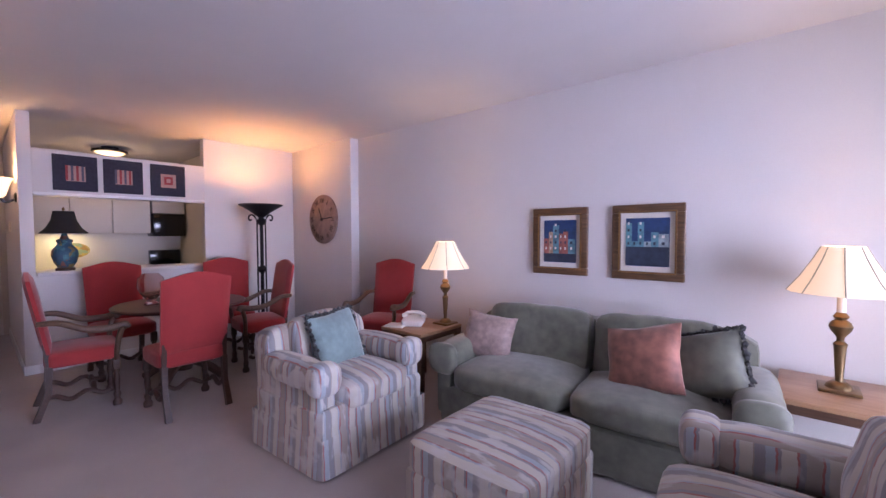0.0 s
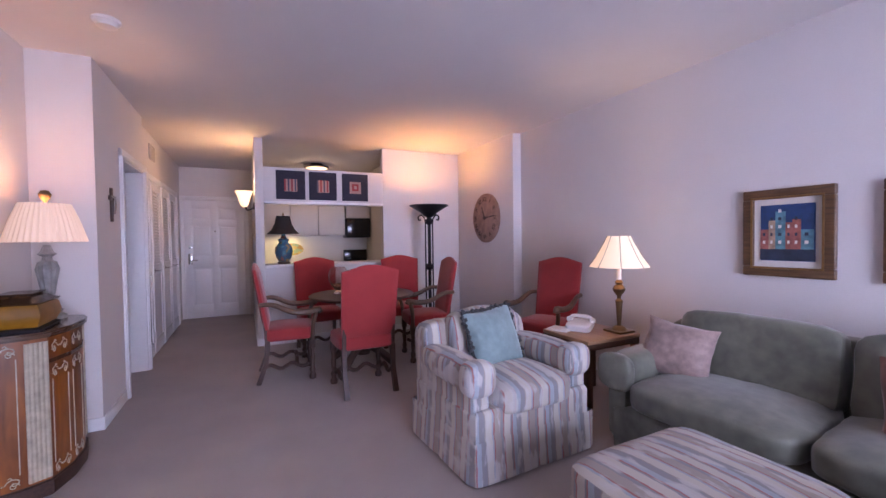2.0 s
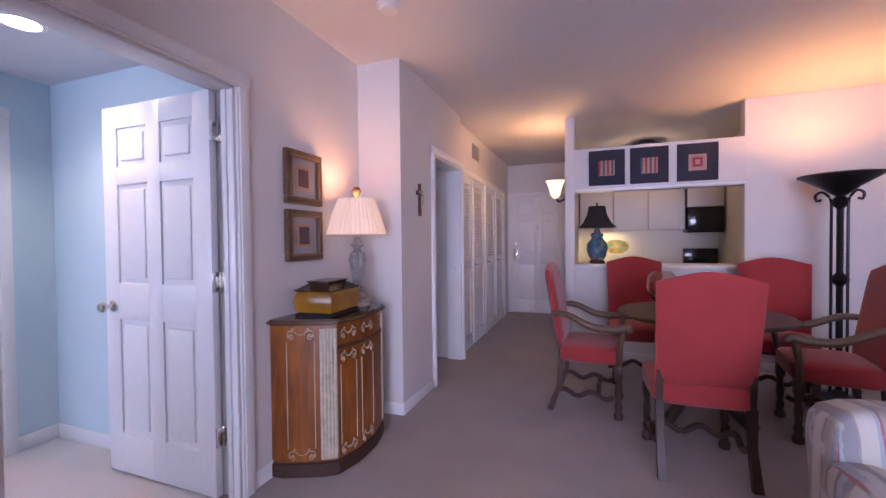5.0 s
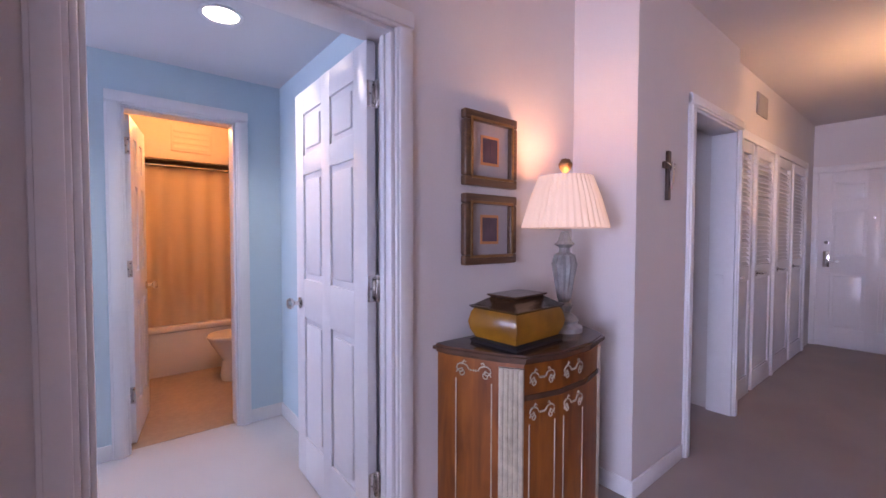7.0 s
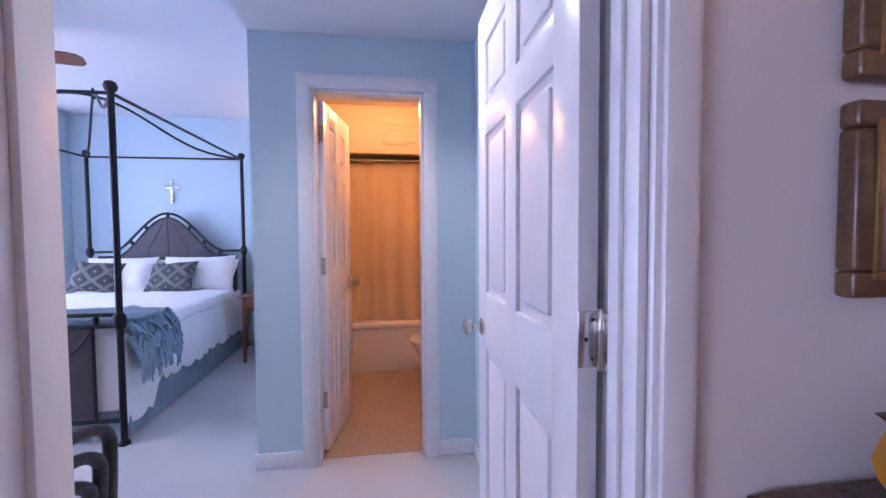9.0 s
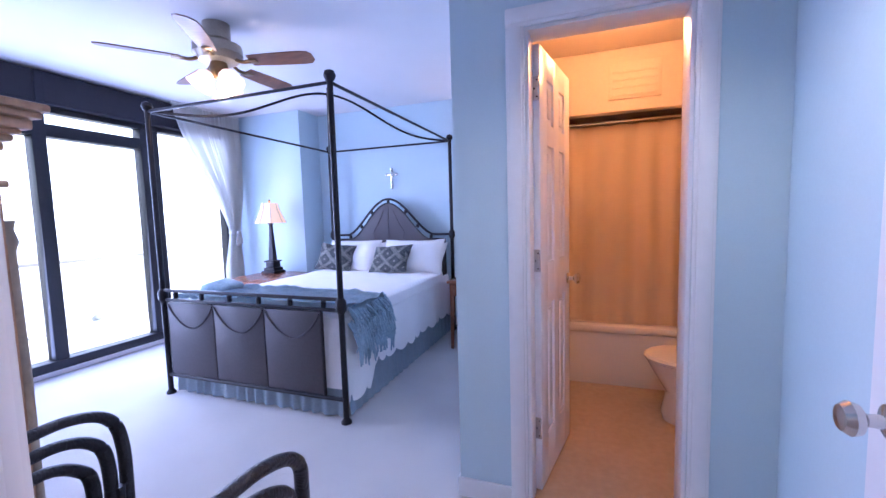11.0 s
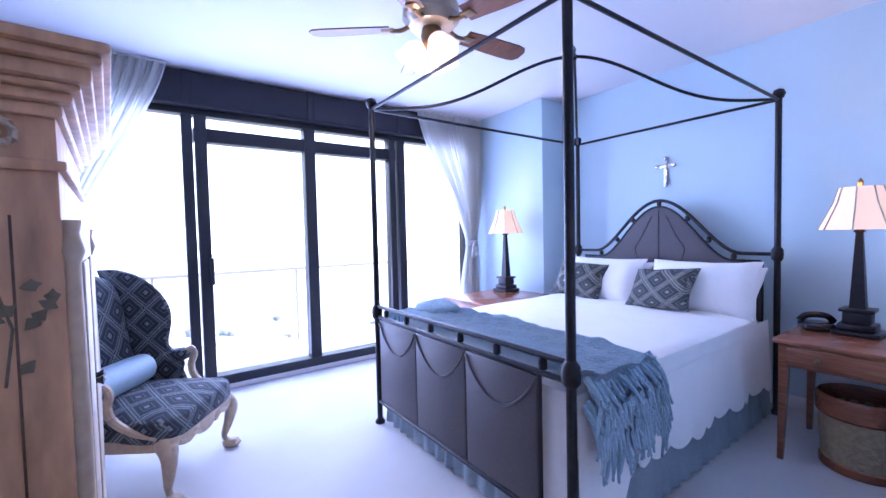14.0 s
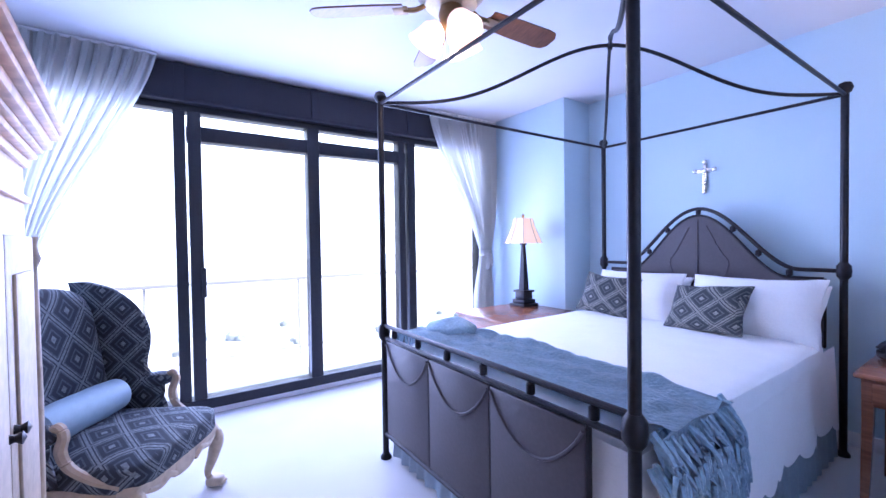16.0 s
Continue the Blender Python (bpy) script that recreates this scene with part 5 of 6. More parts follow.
solid("kitchen_worktop", box(-8.1, 0.962, 0.873, -7.46, 2.424, 0.91, 0.006), COUNTER, pose(0, 0, 0), "white laminate kitchen worktop over cabinets", "worktop")
st = thing("stove", pose(-8.1, 2.43, 0), "black and white electric range", "stove")
part("body", box(0, 0, 0, 0.62, 0.44, 0.91, 0.004), PLASTIC, st)
part("back_panel", box(0, 0, 0.91, 0.08, 0.44, 1.14, 0.01), BLACKGLASS, st)
part("cooktop", box(0.08, 0.01, 0.911, 0.61, 0.43, 0.92, 0.003), BLACKGLASS, st)
bl2 = thing("ginger_jar_lamp", pose(XK - 0.08, 1.19, 1.024) @ Matrix.Diagonal((1.22, 1.22, 1.2, 1)), "painted ginger-jar lamp with black shade, lit", "table lamp")
part("base", lathe([(0.065, 0), (0.065, 0.02), (0.05, 0.03)], 24), DARKWOOD, bl2)
part("jar", lathe([(0.05, 0.03), (0.075, 0.07), (0.09, 0.13), (0.085, 0.18), (0.05, 0.225), (0.045, 0.24), (0.055, 0.25), (0.055, 0.27), (0.03, 0.28), (0.015, 0.33)], 30), painting("jar_glaze", [(0, (0.05, 0.14, 0.22)), (0.3, (0.10, 0.28, 0.32)), (0.55, (0.40, 0.28, 0.08)), (0.75, (0.06, 0.12, 0.2)), (0.9, (0.35, 0.12, 0.06))], 30), bl2)
part("shade", lathe([(0.165, 0.325), (0.12, 0.37), (0.085, 0.44), (0.07, 0.52), (0.068, 0.52), (0.083, 0.44), (0.118, 0.37), (0.162, 0.325)], 28), BLACKCLOTH, bl2, "black flared lampshade")
part("finial", lathe([(0.005, 0.52), (0.012, 0.54), (0, 0.56)], 10), BRASS, bl2)
lamp("jar_lamp_light", "POINT", (XK - 0.08, 1.19, 1.50), 1.6, (1, 0.62, 0.25), 0.03)
solid("decorative_plate", moved(lathe([(0, 0), (0.09, 0.0), (0.14, 0.02), (0.145, 0.02), (0.10, -0.008), (0, -0.008)], 32), Matrix.Diagonal((0.75, 1.25, 1, 1))), painting("plate_glaze", [(0, (0.5, 0.35, 0.1)), (0.3, (0.15, 0.35, 0.3)), (0.6, (0.55, 0.5, 0.35)), (0.8, (0.3, 0.15, 0.05))], 18), pose(-7.95, 1.50, 1.17, 0, 78), "oval painted plate standing on the worktop", "plate")
lamp("under_cabinet_light", "AREA", (-7.9, 1.4, 1.40), 1.5, (1, 0.75, 0.3), 0.4, (-7.95, 1.4, 0), 0.12)
kl = thing("kitchen_ceiling_light", pose(-7.35, 1.85, CEIL), "dark bronze flush ceiling light, lit", "ceiling light")
part("rim", lathe([(0.10, 0), (0.10, -0.03), (0.2, -0.045), (0.21, -0.07), (0.19, -0.075)], 32), IRON, kl)
part("diffuser", lathe([(0.185, -0.07), (0.12, -0.10), (0, -0.112)], 28), FROST, kl)
lamp("kitchen_light", "POINT", (-7.35, 1.85, CEIL - 0.25), 2.6, (1, 0.66, 0.4), 0.1)
sn = thing("wall_sconce", pose(-6.05, 0.86, 1.86), "frosted glass wall sconce on wing wall, lit", "wall lamp")
part("back_plate", moved(lathe([(0.05, 0), (0.05, 0.012), (0.02, 0.02)], 20), pose(0, 0, -0.08, 90)), IRON, sn)
part("arm", tube(curve([(0, -0.01, -0.1), (0, -0.08, -0.13), (0, -0.11, -0.09)]), 0.012), IRON, sn)
part("glass_bell", moved(lathe([(0.02, -0.09), (0.05, -0.06), (0.065, 0), (0.085, 0.07), (0.11, 0.11), (0.105, 0.11), (0.06, 0), (0.02, -0.08)], 28), pose(0, -0.12, 0)), FROST, sn)
lamp("sconce_light", "POINT", (-6.05, 0.73, 2.04), 7, (1, 0.56, 0.25), 0.05)
solid("hall_thermostat", box(-0.04, -0.02, -0.06, 0.04, 0, 0.06, 0.005), PLASTIC, pose(-7.2, 0.86, 1.5), "small pale thermostat on wing wall", "thermostat")

# bathroom
tubm = thing("bathtub", pose(0, 0, 0), "white built-in bathtub with plain apron", "bathtub")
part("apron", join([box(-3.5, -3.80, 0, XB - 0.131, -3.72, 0.44, 0.012), box(-3.5, -3.82, 0.40, XB - 0.131, -3.70, 0.46, 0.02)]), PORCELAIN, tubm)
part("basin", join([box(-3.5, -4.55, 0, XB - 0.131, -3.82, 0.12, 0.01), box(-3.5, -4.55, 0.12, XB - 0.131, -4.45, 0.46, 0.01)]), PORCELAIN, tubm)
bmc = bmesh.new()
rows_ = []
for j in range(12):
    z = 1.93 - j * (1.93 - 0.40) / 11
    rows_.append([bmc.verts.new((-3.45 + 1.62 * i / 110, -3.84 + 0.025 * math.sin(i * 0.55 + 0.5 * math.sin(i * 0.13)) * (0.6 + 0.4 * j / 11), z)) for i in range(111)])
for a, b in zip(rows_, rows_[1:]):
    for i in range(110):
        bmc.faces.new((a[i], a[i + 1], b[i + 1], b[i]))
sc_ = thing("shower_curtain", pose(0, 0, 0), "cream shower curtain drawn along the tub", "shower curtain")
part("curtain_panel", bmc, BATHCURTAIN, sc_)
part("curtain_rod", tube([(-3.5, -3.83, 1.95), (XB - 0.13, -3.83, 1.95)], 0.013), CHROME, sc_)
tl_ = thing("toilet", pose(-2.93, -3.30, 0, 0, 0, -90), "white porcelain toilet with closed lid", "toilet")
part("bowl", moved(lathe([(0.11, 0), (0.12, 0.05), (0.10, 0.18), (0.17, 0.33), (0.19, 0.38), (0, 0.38)], 28), Matrix.Translation((0, 0.18, 0)) @ Matrix.Diagonal((1, 1.25, 1, 1))), PORCELAIN, tl_)
part("lid", moved(lathe([(0, 0.385), (0.195, 0.385), (0.2, 0.40), (0.19, 0.415), (0, 0.42)], 28), Matrix.Translation((0, 0.18, 0)) @ Matrix.Diagonal((1, 1.25, 1, 1))), PORCELAIN, tl_)
part("tank", box(-0.22, -0.30, 0.36, 0.22, -0.12, 0.76, 0.02), PORCELAIN, tl_)
part("pedestal", box(-0.12, -0.25, 0, 0.12, 0.1, 0.37, 0.03), PORCELAIN, tl_)
solid("bath_vent", join([box(-2.62, -3.64, 2.06, -2.30, -3.625, 2.30, 0.003)] + [box(-2.60, -3.625, 2.08 + k * 0.05, -2.32, -3.615, 2.105 + k * 0.05, 0.002) for k in range(4)]), BATHWALL, pose(0, 0, 0), "cream louvred vent above the tub", "vent")
lamp("bath_light", "POINT", (-2.35, -2.95, 2.25), 11, (1, 0.40, 0.12), 0.12)
bfx = thing("bath_ceiling_light", pose(-2.35, -2.95, 2.40), "round lit bathroom ceiling light", "ceiling light")
part("diffuser", lathe([(0.12, 0), (0.12, -0.02), (0.08, -0.05), (0, -0.06)], 24), FROST, bfx)
cn = thing("recessed_light", pose(-2.30, -1.42, SOFFIT), "round recessed ceiling downlight, lit", "ceiling light")
part("trim_ring", lathe([(0.095, 0.0), (0.095, -0.006), (0.075, -0.006), (0.075, -0.002)], 32), TRIM, cn)
part("lens", lathe([(0, -0.004), (0.076, -0.004)], 28), CANLIT, cn)
lamp("recessed_downlight", "SPOT", (-2.30, -1.42, SOFFIT - 0.02), 16, (1, 0.88, 0.80), 0.06, (-2.30, -1.42, 0), spread=130)

# ---------- bedroom ----------
X0, X1, YF, YR, PH = -0.72, 0.85, -2.66, -4.86, 2.13
XC = (X0 + X1) / 2
bed = thing("canopy_bed", pose(0, 0, 0), "dark iron four-poster canopy bed with tooled panels", "bed")
for x in (X0, X1):
    for y in (YF, YR):
        p = part("post", join([tube([(x, y, 0.0), (x, y, PH)], 0.019, 12), moved(lathe([(0.034, 0), (0.034, 0.012), (0.02, 0.03)], 14), pose(x, y, 0))]), IRON, bed)
        part("ball_finial", moved(lathe([(0.01, 0), (0.028, 0.012), (0.038, 0.038), (0.028, 0.064), (0, 0.076)], 16), pose(x, y, PH - 0.015)), IRON, p)
        part("collar", moved(lathe([(0.02, -0.05), (0.034, -0.03), (0.036, 0), (0.034, 0.03), (0.02, 0.05)], 14), pose(x, y, 0.76 if y == YF else 1.09)), IRON, p)
for a, b in (((X0, YF), (X1, YF)), ((X0, YR), (X1, YR)), ((X0, YF), (X0, YR)), ((X1, YF), (X1, YR))):
    part("canopy_rail", tube([(*a, PH - 0.015), (*b, PH - 0.015)], 0.0105, 8), IRON, bed)
for a, b in (((X0, YF), (X1, YR)), ((X1, YF), (X0, YR))):
    pts = []
    for k in range(57):
        u = k / 56
        bellh = (0.5 - 0.5 * math.cos(2 * math.pi * u)) ** 1.5
        pts.append((a[0] + (b[0] - a[0]) * u, a[1] + (b[1] - a[1]) * u, PH - 0.012 + 0.31 * bellh - 0.03 * math.sin(2 * math.pi * u) ** 2))
    part("canopy_arch", tube(pts, 0.0105, 8), IRON, bed)
part("crown_finial", moved(lathe([(0.012, -0.03), (0.02, 0), (0.008, 0.02), (0.012, 0.045), (0, 0.07)], 12), pose(XC, (YF + YR) / 2, PH + 0.30)), IRON, bed)


def bell(u):
    """Headboard outline over -1..1."""
    a = abs(u)
    return 1.09 + (0.42 * (0.5 + 0.5 * math.cos(math.pi * min(1, a / 0.74))) ** 0.85 if a < 0.74 else 0)


hb = bmesh.new()
cols = []
for k in range(49):
    u = k / 48 * 2 - 1
    x = XC + u * 0.70
    top = bell(u) - 0.055
    cols.append([hb.verts.new((x, YR + s, z)) for s in (-0.012, 0.012) for z in (0.62, top)])
for a, b in zip(cols, cols[1:]):
    hb.faces.new((a[0], b[0], b[1], a[1]))
    hb.faces.new((a[2], a[3], b[3], b[2]))
    hb.faces.new((a[1], b[1], b[3], a[3]))
    hb.faces.new((a[0], a[2], b[2], b[0]))
hb.faces.new(cols[0][:2] + cols[0][:1:-1])
hb.faces.new(cols[-1][:2] + cols[-1][:1:-1])
head = part("headboard", hb, PANELMETAL, bed, "dark tooled headboard panel")
part("headboard_rail", tube([(XC + (k / 48 * 2 - 1) * 0.775, YR, bell(k / 48 * 2 - 1)) for k in range(49)], 0.013), IRON, bed)
part("headboard_edge", join([tube([(XC + (k / 48 * 2 - 1) * 0.70, YR + 0.01, bell(k / 48 * 2 - 1) - 0.05) for k in range(49)], 0.009)] + [tube([(XC + s * 0.70, YR, 0.62), (XC + s * 0.70, YR, bell(0.99) - 0.05)], 0.011) for s in (-1, 1)]), IRON, bed)
for u in (-0.72, -0.5, -0.3, 0, 0.3, 0.5, 0.72):
    part("rail_bead", moved(lathe([(0, -0.026), (0.018, -0.014), (0.018, 0.014), (0, 0.026)], 10), pose(XC + u * 0.74, YR, bell(u) - 0.025)), IRON, head)
part("tooled_swag", join([tube([(XC, YR + 0.014, 1.43), (XC, YR + 0.014, 0.95)], 0.005, 6)] + [tube(curve([(XC + s * 0.06, YR + 0.014, 1.38), (XC + s * 0.15, YR + 0.014, 1.2), (XC + s * 0.2, YR + 0.014, 1.12), (XC + s * 0.17, YR + 0.014, 1.0)]), 0.0045, 6) for s in (-1, 1)]), PANELMETAL, head)

for z, r in ((0.80, 0.012), (0.73, 0.012), (0.15, 0.014)):
    part("footboard_rail", tube([(X0, YF, z), (X1, YF, z)], r), IRON, bed)
for k in range(6):
    u = (k + 0.5) / 6
    part("rail_bead", moved(lathe([(0, -0.03), (0.017, -0.018), (0.017, 0.018), (0, 0.03)], 10), pose(X0 + (X1 - X0) * u, YF, 0.765)), IRON, bed)
wpan = (X1 - X0 - 0.20) / 3
for k in range(3):
    xa = X0 + 0.15 + k * wpan
    pn = part("footboard_panel", box(xa + 0.005, YF - 0.012, 0.17, xa + wpan - 0.005, YF + 0.012, 0.715, 0.005), PANELMETAL, bed, "dark tooled footboard panel")
    part("tooled_swag", join([tube([(xa + 0.01 + (wpan - 0.02) * q / 16, YF + 0.014, 0.70 - 0.17 * math.sin(math.pi * q / 16) ** 0.8) for q in range(17)], 0.007, 6)]), PANELMETAL, pn)
for k in range(4):
    xa = X0 + 0.15 + k * wpan
    part("footboard_stile", tube([(xa, YF, 0.15), (xa, YF, 0.73)], 0.010), IRON, bed)
for x in (X0, X1):
    part("side_rail", box(x + (0.10 if x < 0 else -0.13), YR, 0.22, x + (0.13 if x < 0 else -0.10), YF - 0.09, 0.27, 0.004), IRON, bed)

mt = thing("mattress", pose(XC, (YF + YR) / 2, 0), "thick mattress on a box base", "mattress")
part("core", moved(soft(1.46, 2.08, 0.46, 14, wrinkle=0.003), pose(0, 0, 0.435)), LINEN, mt)
part("leg_block", box(-0.6, -0.9, 0, 0.6, 0.9, 0.205, 0.01), BEDSKIRT, mt)


def drape_ring(pts, z_top, z_bot, wave, amp, seed=0):
    """A hanging cloth band along a polyline with folds and an uneven hem."""
    bm = bmesh.new()
    cols_ = []
    for i, (x, y, nx, ny) in enumerate(pts):
        c = []
        for j in range(9):
            t = j / 8
            f = amp * t * math.sin(i * wave + 1.3 * math.sin(i * wave * 0.21 + seed))
            zz = z_top + (z_bot(i) - z_top) * t
            c.append(bm.verts.new((x + nx * (f + 0.02 * t), y + ny * (f + 0.02 * t), zz)))
        cols_.append(c)
    for a, b in zip(cols_, cols_[1:]):
        for j in range(8):
            bm.faces.new((a[j], b[j], b[j + 1], a[j + 1]))
    return bm


sk = []
for k in range(150):
    sk.append((XC - 0.75, YR + 0.05 + (YF - YR - 0.12) * k / 149, -1, 0))
skl = drape_ring(sk, 0.40, lambda i: 0.012, 0.9, 0.008)
skf = drape_ring([(XC - 0.75 + 1.5 * k / 119, YF - 0.06, 0, 1) for k in range(120)], 0.40, lambda i: 0.012, 0.8, 0.014, 2)
skr = drape_ring([(XC + 0.75, YF - 0.07 - (YF - YR - 0.12) * k / 149, 1, 0) for k in range(150)], 0.40, lambda i: 0.012, 0.9, 0.008, 3)
skt = thing("bed_skirt", pose(0, 0, 0), "blue-grey pleated bed skirt to the floor", "bed skirt")
for b in (skl, skf, skr):
    part("skirt_side", b, BEDSKIRT, skt)
cv = thing("coverlet", pose(0, 0, 0), "white quilted coverlet with scalloped hem", "bedspread")
part("top", moved(soft(1.55, 2.13, 0.14, 7, crown=0.02, wrinkle=0.010), pose(XC, (YF + YR) / 2 - 0.01, 0.64)), LINEN, cv)
part("drop", drape_ring([(XC - 0.765, YR + 0.10 + (YF - YR - 0.16) * k / 159, -1, 0) for k in range(160)], 0.66, lambda i: 0.255 - 0.045 * abs(math.sin(i * 0.24)) ** 0.6 + 0.05 * max(0, 1 - abs(i - 132) / 14) - 0.13 * min(1, max(0, (i - 136) / 5)), 0.16, 0.018), LINEN, cv)
part("drop", drape_ring([(XC + 0.765, YF - 0.06 - (YF - YR - 0.16) * k / 159, 1, 0) for k in range(160)], 0.66, lambda i: 0.24 + 0.02 * abs(math.sin(i * 0.16)), 0.16, 0.014, 2), LINEN, cv)
part("drop", drape_ring([(XC - 0.765 + 1.53 * k / 99, YF - 0.052, 0, 1) for k in range(100)], 0.66, lambda i: 0.20, 0.2, 0.004, 5), LINEN, cv)

# chenille throw with fringe
th = thing("throw_blanket", pose(0, 0, 0), "blue chenille throw with long fringe across bed", "throw blanket")
bm = bmesh.new()
grid = []
for i in range(71):
    s = i / 70
    L = s * 1.88
    row = []
    for j in range(15):
        v = j / 14
        y = YF - 0.08 - v * (0.36 + 0.10 * math.sin(s * 3)) - 0.03 * noise.noise(Vector((s * 9, v * 3, 0)))
        if L < 1.62:
            x, z = X1 - 0.02 - L, 0.732 + 0.03 * abs(noise.noise(Vector((s * 16, v * 6, 1)))) + 0.014 * math.sin(v * 19 + 3 * math.sin(s * 7)) * v + 0.018
        else:
            e = L - 1.62
            x, z = X0 - 0.035 - 0.03 * math.sin(v * 12) * e * 2, 0.738 - e * 0.8
        row.append(bm.verts.new((x, y, z)))
    grid.append(row)
for a, b in zip(grid, grid[1:]):
    for j in range(14):
        bm.faces.new((a[j], a[j + 1], b[j + 1], b[j]))
ret = bmesh.ops.solidify(bm, geom=bm.faces[:], thickness=0.012)
part("blanket", bm, THROW, th)
rg = random.Random(12)
fr = []
for k in range(150):
    y = YF - 0.05 - rg.uniform(0, 0.47)
    z0 = rg.uniform(0.60, 0.75)
    l = rg.uniform(0.17, 0.30)
    sway, out = rg.uniform(-0.10, 0.03), rg.uniform(0.0, 0.035)
    fr.append(tube(curve([(X0 - 0.005 - out * 0.4, y, z0), (X0 - 0.052 - out, y + sway * 0.3 + rg.uniform(-0.015, 0.015), z0 - l * 0.35), (X0 - 0.06 - out, y + sway * 0.6 + rg.uniform(-0.02, 0.02), z0 - l * 0.7), (X0 - 0.055 - out, y + sway, z0 - l)], 3), [0.0095 - 0.0004 * q for q in range(10)], 5))
part("fringe", join(fr), THROW, th, "long yarn fringe")
bms = [tube(curve([(X1 - 0.02, YF - 0.1 - 0.012 * k, 0.75), (X1 + 0.03, YF - 0.1 - 0.012 * k, 0.72), (X1 + 0.04, YF - 0.1 - 0.012 * k + rg.uniform(-0.03, 0.03), 0.56)], 4), 0.006, 5) for k in range(28)]
part("fringe", join(bms), THROW, th)

part("bunched_end", moved(soft(0.30, 0.22, 0.11, 2.6, 11, wrinkle=0.030, seed=4), pose(X1 - 0.20, YF - 0.36, 0.765, 0, 0, 20)), THROW, th)

for x, rz, sd in ((XC - 0.40, 2, 1), (XC + 0.36, -3, 2)):
    for q in (0, 1):
        ob = thing("bed_pillow", pose(x - 0.02 * q, YR + 0.17 + 0.13 * q, 0.83 + 0.03 * q, 40 - 8 * q, 0, rz), "plump white pillow with flanged edge on bed", "pillow", "white pillows")
        part("pillow_case", pillow(0.70, 0.42, 0.20, sd + q), LINEN, ob)
scp = scatter("lattice_cushion", pose(XC - 0.26, YR + 0.50, 0.855, 38, 4, -4), 0.46, 0.34, 0.15, LATTICE2, "dark diamond-lattice cushion on bed", seed=21)
scatter("lattice_cushion", pose(XC + 0.44, YR + 0.46, 0.865, 32, -6, 12), 0.42, 0.34, 0.15, LATTICE2, "dark diamond-lattice cushion on bed", seed=22)
for ob in (scp,):
    tagged(ob, group="lattice cushions")

cs = solid("silver_cross", join([box(-0.014, 0, -0.13, 0.014, 0.014, 0.12, 0.004), box(-0.075, 0.001, 0.03, 0.075, 0.015, 0.06, 0.004)] + [moved(lathe([(0.0, 0), (0.018, 0.004), (0.012, 0.014), (0, 0.016)], 10), pose(dx, 0.012, dz, -90)) for dx, dz in ((0, 0.045), (0, 0.11), (0, -0.12), (0.07, 0.045), (-0.07, 0.045), (0, -0.05))]), CHROME, pose(0.10, YH + 0.002, 1.77), "ornate silver wall cross above bed", "cross")


# nightstands and lamps
def night_table(m, w, d, label):
    ob = thing("nightstand", m, label, "nightstand", "nightstands")
    h = 0.67
    part("tabletop", box(-w / 2, -d / 2, h - 0.025, w / 2, d / 2, h, 0.008), MAHOG, ob)
    part("case", box(-w / 2 + 0.03, -d / 2 + 0.03, h - 0.15, w / 2 - 0.03, d / 2 - 0.03, h - 0.025, 0.003), MAHOG, ob)
    dr = part("drawer_front", box(-w / 2 + 0.06, d / 2 - 0.031, h - 0.135, w / 2 - 0.06, d / 2 - 0.018, h - 0.04, 0.004), MAHOG, ob)
    for x in (-w / 5, w / 5):
        part("pull", moved(lathe([(0.012, 0), (0.006, 0.01), (0.013, 0.02), (0, 0.024)], 12), pose(x, d / 2 - 0.018, h - 0.09, -90)), BRASS, dr)
    for sx in (-1, 1):
        for sy in (-1, 1):
            x, y = sx * (w / 2 - 0.045), sy * (d / 2 - 0.045)
            part("leg", tube([(x, y, h - 0.03), (x, y, 0.45), (x + sx * 0.01, y + sy * 0.01, 0.0)], [0.03, 0.028, 0.018], square=True), MAHOG, ob)
    return ob


def obelisk_lamp(m, label, watts):
    ob = thing("bedside_lamp", m, label, "table lamp", "bedside lamps")
    part("base", join([box(-0.075, -0.075, 0, 0.075, 0.075, 0.02, 0.004), box(-0.06, -0.06, 0.02, 0.06, 0.06, 0.05, 0.006), box(-0.045, -0.045, 0.05, 0.045, 0.045, 0.10, 0.006), box(-0.055, -0.055, 0.10, 0.055, 0.055, 0.115, 0.003)]), IRON, ob)
    part("column", taper([(0.052, 0.052, 0.115), (0.022, 0.022, 0.44), (0.036, 0.036, 0.445), (0.024, 0.024, 0.46)]), IRON, ob)
    part("shade", lathe([(0.135, 0.455), (0.115, 0.50), (0.085, 0.57), (0.068, 0.635), (0.066, 0.635), (0.083, 0.57), (0.113, 0.50), (0.132, 0.455)], 8), SHADE3, ob, "cream bell lampshade, lit")
    for k in range(8):
        part("shade_rib", moved(tube([(0.136, 0, 0.455), (0.116, 0, 0.50), (0.086, 0, 0.57), (0.069, 0, 0.635)], 0.003, 5), side_z(45 * k)), CREAMPAINT, ob)
    part("finial", lathe([(0.006, 0.635), (0.012, 0.655), (0, 0.675)], 10), BRASS, ob)
    lamp("bedside_lamp_light", "POINT", m @ Vector((0, 0, 0.54)), watts, WARM, 0.04)
    return ob


